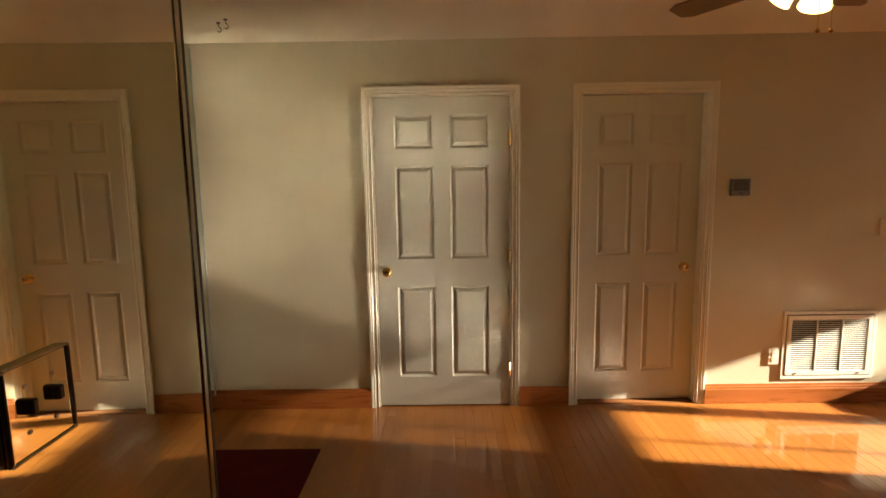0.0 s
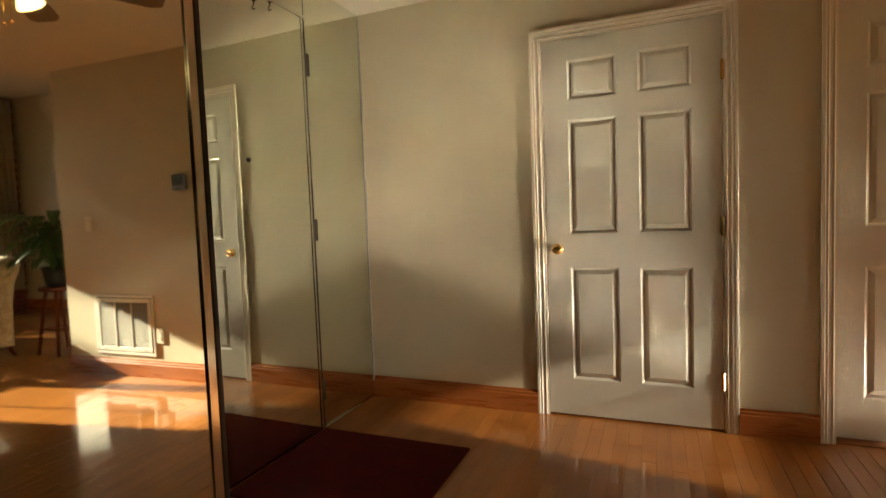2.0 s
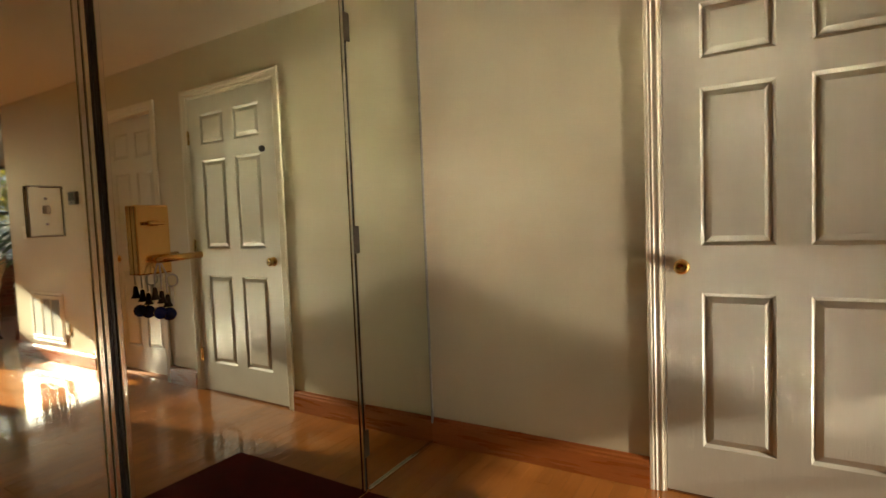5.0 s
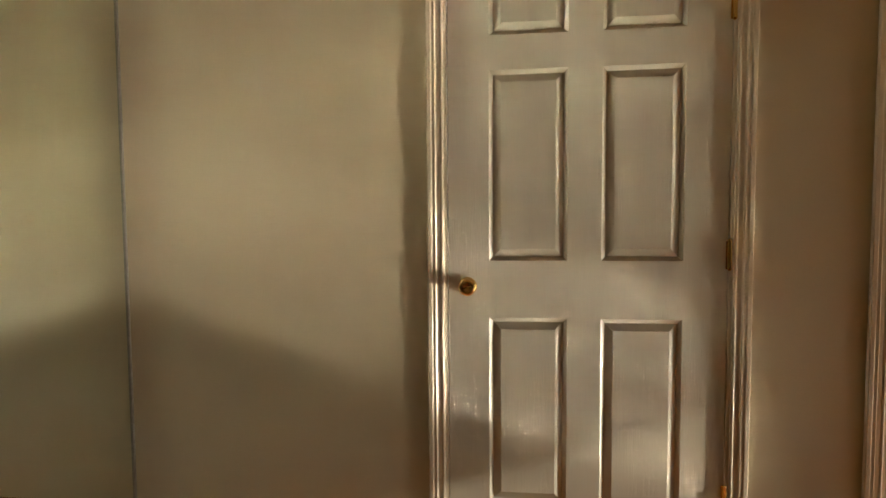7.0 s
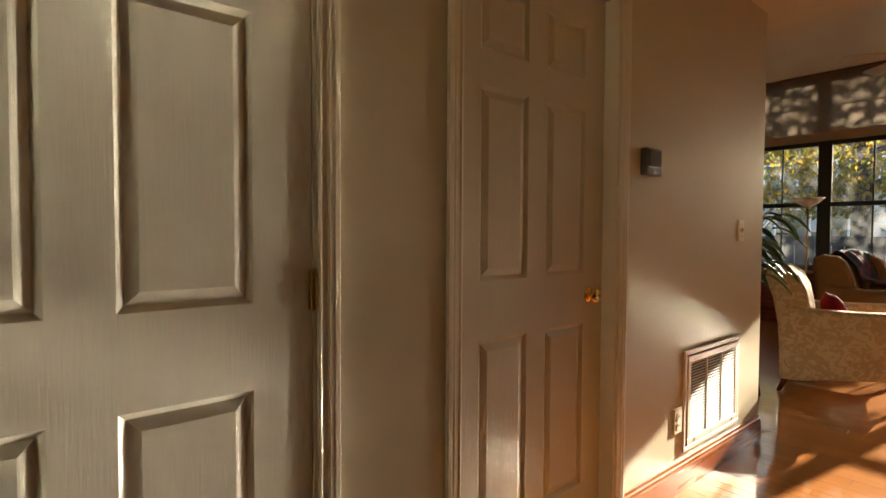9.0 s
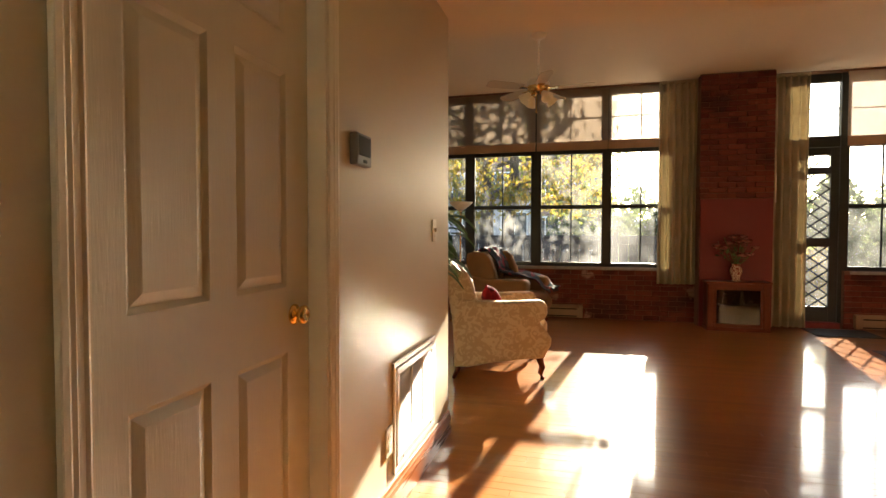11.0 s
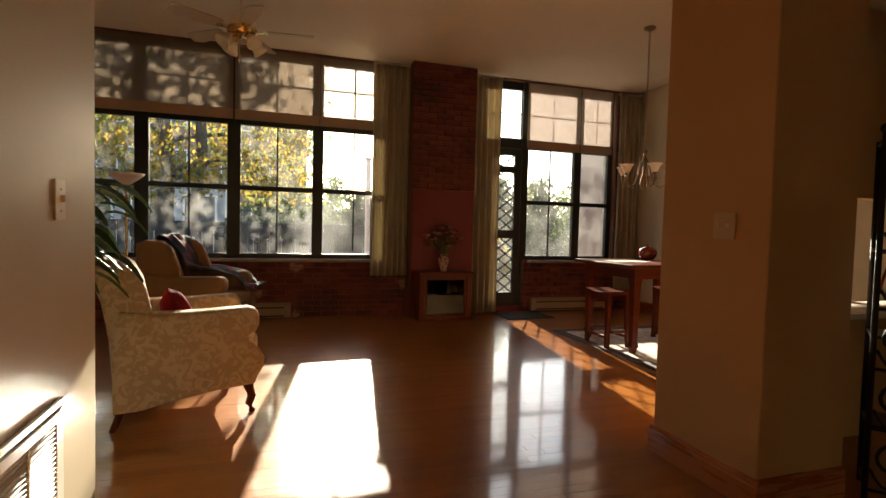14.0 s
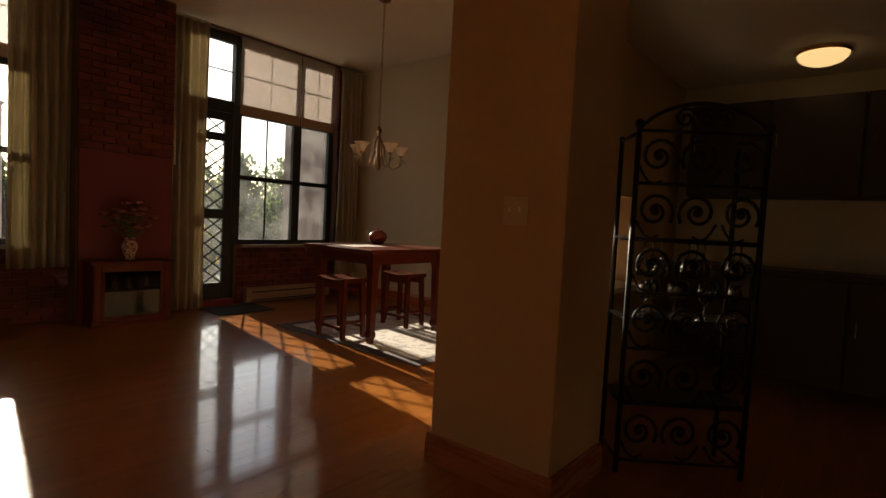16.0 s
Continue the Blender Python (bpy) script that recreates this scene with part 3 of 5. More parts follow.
part("lever", tube([(MX + 0.02, 3.05, 1.095), (MX + 0.055, 3.05, 1.095), (MX + 0.062, 3.065, 1.097), (MX + 0.062, 3.17, 1.1)], 0.010, 10), BRASS, ed, "brass lever", True)
part("thumb_turn", tube([(MX + 0.028, 3.052, 1.195), (MX + 0.048, 3.052, 1.195)], 0.008, 10), BRASS, ed, "", True)
part("thumb_grip", box(MX + 0.046, 3.03, 1.19, MX + 0.052, 3.075, 1.2, 0.002), BRASS, ed)
ed.matrix_world = pose(MX, 3.4, 0) @ pose(0, 0, 0, 0, 0, -0.7) @ pose(-MX, -3.4, 0)
keys = thing("key_bunch", pose(MX + 0.045, 3.05, 1.055), "keys with dark charms and a blue bead", "keys")
for i, dy in enumerate((-0.018, 0.0, 0.016)):
    part("chain", tube([(0, dy * 0.3, 0.03), (0.004, dy, 0.0), (0.002, dy, -0.03 - 0.012 * i)], 0.0025, 6), STEEL, keys)
    part("charm", lathe([(0, 0.012), (0.005, 0.01), (0.008, -0.012), (0.013, -0.022), (0, -0.024)], 12, (0.002, dy, -0.045 - 0.012 * i)), IRON, keys, "small dark bell", True)
ring = [(0.004, 0.03 + 0.017 * math.cos(a * 0.4), -0.02 + 0.017 * math.sin(a * 0.4)) for a in range(17)]
part("key_ring", tube(ring, 0.0022, 6), STEEL, keys)
part("key", box(0.002, 0.024, -0.09, 0.005, 0.034, -0.036, 0.001), STEEL, keys)
part("bead", ball((0.006, 0.016, -0.112), 0.019), BLUE, keys, "round dark blue glass bead", True)
part("bead", ball((0.004, -0.008, -0.105), 0.018), BLUE, keys, "round dark blue glass bead", True)


def switch_plate(name, m, gangs, w, h, plate_mat, label, kind_mat=PLASTIC):
    """A wall plate lying in its local x, z plane and facing -y."""
    s = thing(name, m, label, "switch")
    part("plate", box(-w / 2, -0.006, -h / 2, w / 2, 0, h / 2, 0.002, 2), plate_mat, s)
    if plate_mat is MIRROR:
        for a in ((-w / 2, -h / 2, w / 2, -h / 2 + 0.004), (-w / 2, h / 2 - 0.004, w / 2, h / 2), (-w / 2, -h / 2 + 0.004, -w / 2 + 0.004, h / 2 - 0.004), (w / 2 - 0.004, -h / 2 + 0.004, w / 2, h / 2 - 0.004)):
            part("rim", box(a[0], -0.010, a[1], a[2], -0.0062, a[3], 0.0015), CHROME, s, "bright bevelled rim")
    for g in range(gangs):
        x = (g - (gangs - 1) / 2) * 0.046
        part("toggle", box(x - 0.005, -0.018, -0.006, x + 0.005, -0.005, 0.014, 0.002), kind_mat, s)
        for z in (-0.03, 0.03):
            part("screw", lathe([(0, 0), (0.0035, 0), (0.003, 0.0015), (0, 0.0015)], 8), STEEL, s).matrix_local = pose(x, -0.006, z, 90, 0, 0)
    return s


switch_plate("light_switch", pose(MX + 0.001, 2.81, 1.23, 0, 0, 90), 1, 0.075, 0.12, MIRROR, "mirrored single switch plate on the mirror")
switch_plate("light_switch", pose(NX + 0.010, 1.715, 1.272, 0, 0, 91.2), 2, 0.115, 0.125, MIRROR, "mirrored double switch plate with dark toggles", EDGE)
hm = thing("hall_mirror", None, "large wall mirror covering the hall wall", "mirror")
mirror_sheet("glass", NX, -0.4, HY - 0.008, 0.012, LOW - 0.005, hm, (False, False))
part("edge_strip", box(NX - 0.012, HY - 0.008, 0.001, NX + 0.004, HY + 0.004, LOW - 0.002, 0.002), EDGE, hm, "dark mirror edge")
part("edge_strip", box(NX + 0.0005, HY - 0.026, 0.012, NX + 0.004, HY - 0.009, LOW - 0.005, 0.001), CHROME, hm, "bright bevelled mirror edge")
hm.matrix_world = pose(NX, HY, 0) @ pose(0, 0, 0, 0, 0, 1.2) @ pose(-NX, -HY, 0)
for hx, hy in ((-0.41, 4.08), (-0.345, 4.02)):
    hk = thing("ceiling_hook", pose(hx, hy, LOW), "small dark ceiling hook", "hook", "ceiling hooks")
    part("stem", tube([(0, 0, 0), (0, 0, -0.02), (0.012, 0, -0.03), (0.014, 0, -0.042), (0.004, 0, -0.05), (-0.006, 0, -0.044)], 0.0025, 6), IRON, hk, "", True)
    part("base", lathe([(0, -0.006), (0.010, -0.004), (0.012, 0), (0, 0)], 10), IRON, hk)
dm = thing("door_mat", None, "dark burgundy pile mat before the entrance door", "mat")
part("mat_top", box(MX + 0.016, 3.2, 0.001, 0.083, 3.92, 0.014, 0.005, 2), MAT, dm)
rngm = random.Random(4)
fr = bmesh.new()
for i in range(46):
    x = MX + 0.02 + i * 0.0173
    tube([(x, 3.92, 0.006), (x + rngm.uniform(-0.004, 0.004), 3.935, 0.003)], 0.002, 4, bm=fr)
part("fringe", fr, MAT, dm)

# ---- fittings on the north wall ----
th = thing("thermostat", pose(2.74, NY, 1.474), "grey wall thermostat with a dark display", "thermostat")
part("body", box(-0.062, -0.032, -0.055, 0.062, -0.001, 0.055, 0.006, 2), GREY, th)
part("display", box(-0.048, -0.0345, -0.022, 0.048, -0.031, 0.045, 0.002), SCREEN, th, "dark display")
part("button", box(-0.014, -0.036, -0.045, 0.014, -0.031, -0.034, 0.002), SCREEN, th)
switch_plate("light_switch", pose(3.715, NY - 0.001, 1.2), 1, 0.072, 0.115, PLASTIC, "ivory single light switch on the wall")
ol = thing("wall_outlet", pose(3.04, NY - 0.001, 0.33), "ivory double wall outlet", "outlet")
part("plate", box(-0.036, -0.007, -0.058, 0.036, 0, 0.058, 0.002, 2), PLASTIC, ol)
for z in (-0.02, 0.02):
    part("socket", lathe([(0, 0), (0.0165, 0), (0.0165, 0.003), (0, 0.003)], 16), PLASTIC, ol).matrix_local = pose(0, -0.007, z, 90, 0, 0)
    for x in (-0.006, 0.006):
        part("slot", box(x - 0.001, -0.0105, z - 0.004, x + 0.001, -0.0098, z + 0.005), HOLE_SHADE, ol)
vt = thing("return_air_grille", pose(0, NY, 0), "white louvred return-air grille above the skirting", "vent")
VX0, VX1, VZ0, VZ1 = 3.09, 3.715, 0.168, 0.64
# no duct is cut: a black plate paints its shade behind the slats
part("backing", box(VX0 + 0.02, -0.004, VZ0 + 0.02, VX1 - 0.02, -0.001, VZ1 - 0.02), HOLE_SHADE, vt, "black plate standing in for the shaded duct")
for a in ((VX0, VZ0, VX1, VZ0 + 0.022), (VX0, VZ1 - 0.022, VX1, VZ1), (VX0, VZ0 + 0.022, VX0 + 0.022, VZ1 - 0.022), (VX1 - 0.022, VZ0 + 0.022, VX1, VZ1 - 0.022)):
    part("outer_frame", box(a[0], -0.011, a[1], a[2], -0.001, a[3], 0.002), SLAT, vt)
i0 = 0.028
for a in ((VX0 + i0, VZ0 + i0, VX1 - i0, VZ0 + i0 + 0.03), (VX0 + i0, VZ1 - i0 - 0.03, VX1 - i0, VZ1 - i0), (VX0 + i0, VZ0 + i0 + 0.03, VX0 + i0 + 0.03, VZ1 - i0 - 0.03), (VX1 - i0 - 0.03, VZ0 + i0 + 0.03, VX1 - i0, VZ1 - i0 - 0.03)):
    part("inner_frame", box(a[0], -0.014, a[1], a[2], -0.004, a[3], 0.002), SLAT, vt)
sx0, sx1, sz0, sz1 = VX0 + i0 + 0.03, VX1 - i0 - 0.03, VZ0 + i0 + 0.03, VZ1 - i0 - 0.03
nsl = 26
slat = extrude([(-0.0132, -0.0016), (-0.0128, -0.0023), (-0.0050, 0.0020), (-0.0054, 0.0027)], "x", sx0, sx1)
s0 = part("slat", slat, SLAT, vt)
for i in range(nsl):
    z = sz0 + (i + 0.5) * (sz1 - sz0) / nsl
    if i == 0:
        s0.location = (0, 0, z)
    else:
        s1 = new("slat", s0.data)
        s1.parent = vt
        s1.location = (0, 0, z)
for k in (1, 2):
    x = sx0 + k * (sx1 - sx0) / 3
    part("mullion", box(x - 0.005, -0.0145, sz0, x + 0.005, -0.004, sz1, 0.001), SLAT, vt)
for x in (VX0 + 0.1, VX1 - 0.1):
    part("screw", lathe([(0, 0), (0.007, 0), (0.006, 0.003), (0, 0.003)], 10), STEEL, vt).matrix_local = pose(x, -0.014, VZ0 + 0.043, 90, 0, 0)
switch_plate("light_switch", pose(3.822, 2.001, 1.19, 0, 0, 180), 2, 0.118, 0.118, TANPLASTIC, "tan double light switch on the pillar")

# ---- window wall ----
SILL, HEAD = 0.72, 3.12
W1 = (2.5, 6.3)        # large window
W2 = (-0.85, 1.32)     # window with the glazed door
WT = 0.32
bm = bmesh.new()
box(WX + 0.02, TOPY, 0, WX + WT, W1[1], HIGH, bm=bm)
box(WX + 0.02, W1[0], 0, WX + WT, W1[1], SILL, bm=bm)
box(WX + 0.02, W1[0], HEAD + 0.06, WX + WT, W1[1], HIGH, bm=bm)
box(WX + 0.02, W2[1], 0, WX + WT, W1[0], HIGH, bm=bm)
box(WX + 0.02, W2[0], HEAD + 0.06, WX + WT, W2[1], HIGH, bm=bm)
box(WX + 0.02, W2[0], 0, WX + WT, 0.6, SILL, bm=bm)
box(WX + 0.02, SY, 0, WX + WT, W2[0], HIGH, bm=bm)
wall_east = setting("wall_east", bm, MORTAR, "old red brick window wall")
pier = setting("brick_pier", box(8.32, 1.46, 0, WX + 0.02, 2.3, HIGH - 0.005), MORTAR, "old red brick pier between the windows")


def frame_bars(name, parent, bars, mat=BLACK, bevel=0.004):
    for y0, z0, y1, z1, x0, x1 in bars:
        part(name, box(x0, y0, z0, x1, y1, z1, bevel), mat, parent)


FX0, FX1 = WX + 0.10, WX + 0.17
win1 = thing("window_1", None, "large dark-framed window with several panes", "window", kind="structure")
cols1 = [(2.58, 3.35), (3.476, 4.307), (4.454, 5.275), (5.42, 6.22)]
mull = [(2.5, 2.58), (3.35, 3.476), (4.307, 4.454), (5.275, 5.42), (6.22, 6.3)]
frame_bars("mullion", win1, [(a, SILL, b, HEAD + 0.06, FX0, FX1) for a, b in mull])
for a, b in cols1:
    frame_bars("rail", win1, [(a, SILL, b, 0.775, FX0 + 0.004, FX1 - 0.004), (a, 1.53, b, 1.585, FX0 - 0.01, FX1 - 0.004), (a, 2.30, b, 2.47, FX0 + 0.004, FX1 - 0.004), (a, 3.10, b, HEAD + 0.06, FX0 + 0.004, FX1 - 0.004)])
    mid = (a + b) / 2
    frame_bars("muntin", win1, [(mid - 0.009, 0.775, mid + 0.009, 1.53, FX0 + 0.03, FX0 + 0.045), (mid - 0.009, 1.585, mid + 0.009, 2.30, FX0 + 0.03, FX0 + 0.045), (mid - 0.008, 2.47, mid + 0.008, 3.10, FX0 + 0.03, FX0 + 0.045), (a, 2.80, b, 2.814, FX0 + 0.028, FX0 + 0.047)], bevel=0.0)
    for z0, z1 in ((0.775, 1.53), (1.585, 2.30), (2.47, 3.10)):
        low_pane = z0 < 1
        pn = part("pane", box(FX0 + 0.05, a, z0, FX0 + 0.055, b, z1), GLASS_DIRTY if low_pane else GLASS, win1, "smeared with dried dirt" if low_pane else "")
        pn.visible_shadow = low_pane
part("window_sill", box(WX - 0.03, W1[0], SILL - 0.035, FX0, W1[1], SILL - 0.001, 0.006, 2), SILLPAINT, win1, "worn grey sill")
win2 = thing("window_2", None, "dark-framed window beside the garden door", "window", kind="structure")
cols2 = [(-0.774, -0.323), (-0.207, 0.54)]
frame_bars("mullion", win2, [(-0.85, SILL, -0.774, HEAD + 0.06, FX0, FX1), (-0.323, SILL, -0.207, HEAD + 0.06, FX0, FX1), (0.54, 0, 0.64, HEAD + 0.06, FX0 - 0.02, FX1), (1.24, 0, 1.32, HEAD + 0.06, FX0, FX1)])
for a, b in cols2:
    frame_bars("rail", win2, [(a, SILL, b, 0.775, FX0 + 0.004, FX1 - 0.004), (a, 1.50, b, 1.555, FX0 - 0.01, FX1 - 0.004), (a, 2.27, b, 2.41, FX0 + 0.004, FX1 - 0.004), (a, 3.08, b, HEAD + 0.06, FX0 + 0.004, FX1 - 0.004)])
    mid = (a + b) / 2
    bars = [(mid - 0.005, 2.41, mid + 0.005, 3.08, FX0 + 0.03, FX0 + 0.045), (a, 2.75, b, 2.760, FX0 + 0.028, FX0 + 0.047)]
    if b > 0:
        bars += [(mid - 0.009, 0.775, mid + 0.009, 1.50, FX0 + 0.03, FX0 + 0.045), (mid - 0.009, 1.555, mid + 0.009, 2.27, FX0 + 0.03, FX0 + 0.045)]
    frame_bars("muntin", win2, bars, bevel=0.0)
    for z0, z1 in ((0.775, 1.50), (1.555, 2.27), (2.41, 3.08)):
        pn = part("pane", box(FX0 + 0.05, a, z0, FX0 + 0.055, b, z1), GLASS, win2)
        pn.visible_shadow = False
frame_bars("rail", win2, [(0.64, 2.27, 1.24, 2.41, FX0, FX1), (0.64, 3.08, 1.24, HEAD + 0.06, FX0, FX1)])
frame_bars("muntin", win2, [(0.64, 2.75, 1.24, 2.762, FX0 + 0.028, FX0 + 0.047)], bevel=0.0)
pn = part("pane", box(FX0 + 0.05, 0.64, 2.41, FX0 + 0.055, 1.24, 3.08), GLASS, win2)
pn.visible_shadow = False
part("window_sill", box(WX - 0.03, W2[0], SILL - 0.035, FX0, 0.54, SILL - 0.001, 0.006, 2), SILLPAINT, win2, "worn grey sill")
# glazed door with lattice lights
gd = thing("door_3", None, "dark garden door with diamond lattice lights", "door", kind="structure")
GX = FX0 - 0.005
part("stile", box(GX, 0.645, 0.02, GX + 0.045, 0.735, 2.262, 0.003), BLACK, gd)
part("stile", box(GX, 1.145, 0.02, GX + 0.045, 1.235, 2.262, 0.003), BLACK, gd)
for z0, z1 in ((0.02, 0.26), (1.02, 1.13), (1.93, 2.02), (2.17, 2.262)):
    part("rail", box(GX + 0.001, 0.735, z0, GX + 0.044, 1.145, z1, 0.003), BLACK, gd)
for z0, z1 in ((0.26, 1.02), (1.13, 1.93), (2.02, 2.17)):
    pn = part("pane", box(GX + 0.026, 0.735, z0, GX + 0.030, 1.145, z1), GLASS, gd)
    pn.visible_shadow = False
    step, rise = 0.1025, 0.155
    for s in (1, -1):
        for j in range(-14, 20):
            # a slanting bar across the light, cut at its edges
            pts = []
            for y in (0.735, 1.145):
                z = z0 + (j * rise) + s * (y - 0.735) / step * rise / 2 * 1.0
                pts.append((y, z))
            (ya, za), (yb, zb) = pts
            if za > zb:
                (ya, za), (yb, zb) = (yb, zb), (ya, za)
            if zb <= z0 or za >= z1:
                continue
            if za < z0:
                f = (z0 - za) / (zb - za)
                ya, za = ya + f * (yb - ya), z0
            if zb > z1:
                f = (z1 - za) / (zb - za)
                yb, zb = ya + f * (yb - ya), z1
            if zb - za < 0.01:
                continue
            part("lattice_bar", tube([(GX + 0.02 + 0.002 * s, ya, za), (GX + 0.02 + 0.002 * s, yb, zb)], 0.0095, 4), BLACK, gd)
part("lock", box(GX - 0.02, 1.17, 1.05, GX, 1.21, 1.11, 0.004), BRASS, gd, "small brass latch")
setting("door_sill", box(WX - 0.01, 0.64, 0.001, FX0 + 0.1, 1.24, 0.075, 0.005), WINE, "red painted door step")


# ---- blinds and drapes ----
def blind(name, y0, y1, z0, z1, x, cloth, label):
    b = thing(name, None, label, "blind", "roller blinds")
    part("cloth", box(x, y0, z0, x + 0.0012, y1, z1), cloth, b)
    part("hem", box(x - 0.006, y0, z0 - 0.065, x + 0.006, y1, z0 + 0.055, 0.004), HEM, b, "cloth-covered bottom rail")
    part("roller", tube([(x + 0.022, y0, z1 - 0.022), (x + 0.022, y1, z1 - 0.022)], 0.019, 12), HEM, b)


# the first blind takes the brightened copy, for the glare behind it
for y0, y1 in ((2.56, 3.40), (3.405, 4.372), (4.39, 6.25)):
    blind("roller_blind", y0, y1, 2.41, 3.185, WX + 0.05, SHADE_GLARE if y0 < 3 else SHADE, "half-drawn brown mesh roller blind over the upper panes")
for y0, y1 in ((-0.80, -0.27), (-0.255, 0.585)):
    blind("roller_blind", y0, y1, 2.335, 3.185, WX + 0.05, SHADE2, "half-drawn pale roller blind over the upper panes")


def drape(y0, y1, z0, z1, x, folds, label, amp=0.045, seed=1):
    d = thing("curtain", None, label, "curtain", "beige drapes")
    rng = random.Random(seed)
    ph = [rng.uniform(-0.5, 0.5) for _ in range(folds + 2)]
    bm2 = bmesh.new()
    ny, nz = folds * 10, 24
    grid = []
    for j in range(nz + 1):
        t2 = j / nz
        row = []
        for i in range(ny + 1):
            u = i / ny
            a = amp * (0.75 + 0.35 * (1 - t2)) * math.sin(2 * math.pi * folds * u + 0.6 * math.sin(5 * u + ph[int(u * folds)] * 0.2))
            sway = 0.018 * (1 - t2) * math.sin(7 * u + 2.5 * t2)
            row.append(bm2.verts.new((x + a + sway, y0 + (y1 - y0) * (u + 0.012 * math.sin(9 * u + 4 * t2)), z0 + (z1 - z0) * t2)))
        grid.append(row)
    for j in range(nz):
        for i in range(ny):
            bm2.faces.new((grid[j][i], grid[j][i + 1], grid[j + 1][i + 1], grid[j + 1][i]))
    c = part("cloth", bm2, DRAPE, d, "", True)
    md = c.modifiers.new("thick", "SOLIDIFY")
    md.thickness = 0.004
    part("heading", box(x - 0.03, y0, z1 - 0.005, x + 0.03, y1, z1 + 0.03, 0.01, 2), DRAPE, d)


drape(2.31, 2.775, 0.52, 3.14, WX - 0.09, 6, "beige lined drape hanging to below the sill", seed=2)
drape(1.06, 1.45, 0.02, 3.12, WX - 0.12, 5, "beige drape hanging to the floor with sunlit edge", seed=3)
drape(-1.18, -0.80, 0.3, 3.12, WX - 0.09, 5, "beige drape in the room corner", seed=5)
drape(6.25, 6.85, 0.3, 3.14, WX - 0.09, 7, "beige drape at the far end of the large window", seed=6)
setting("panel_burgundy", box(8.285, 1.47, 0.0, 8.318, 2.29, 1.62, 0.004), WINE, "burgundy painted panel on the pier")


def heater(y0, y1, label):
    h = thing("baseboard_heater", None, label, "heater", "baseboard heaters")
    part("casing", extrude([(WX + 0.0, 0.02), (WX - 0.06, 0.02), (WX - 0.065, 0.15), (WX - 0.03, 0.19), (WX + 0.0, 0.19)], "y", y0, y1, 0.002), HEATER, h)
    # slots aren't cut: black strips on the casing paint their shade
    part("slot", box(WX - 0.068, y0 + 0.08, 0.13, WX - 0.062, y1 - 0.08, 0.145), HOLE_SHADE, h, "black strip standing in for a shaded air slot")
    part("slot", box(WX - 0.066, y0 + 0.08, 0.03, WX - 0.0605, y1 - 0.08, 0.045), HOLE_SHADE, h, "black strip standing in for a shaded air slot")
    for y in (y0, y1 - 0.05):
        part("end_cap", box(WX - 0.068, y - 0.001, 0.018, WX - 0.001, y + 0.051, 0.193, 0.004), HEATER, h)


heater(3.72, 5.6, "long beige electric baseboard heater on the brick wall")
heater(-0.75, 0.5, "beige electric baseboard heater under the window")

wand = thing("curtain_wand", pose(8.30, 1.445, 0), "slim white curtain wand beside the pier", "curtain wand")
part("rod", tube([(0, 0, 1.58), (0, 0, 1.92)], 0.007, 8), WHITE, wand)
part("tip", ball((0, 0, 1.575), 0.011), WHITE, wand)
part("cord", tube([(0, 0, 1.92), (0, 0, 3.1)], 0.002, 5), WHITE, wand)

# ---- living room furniture ----
def rounded(x0, y0, z0, x1, y1, z1, r, seg=3):
    return box(x0, y0, z0, x1, y1, z1, r, seg)


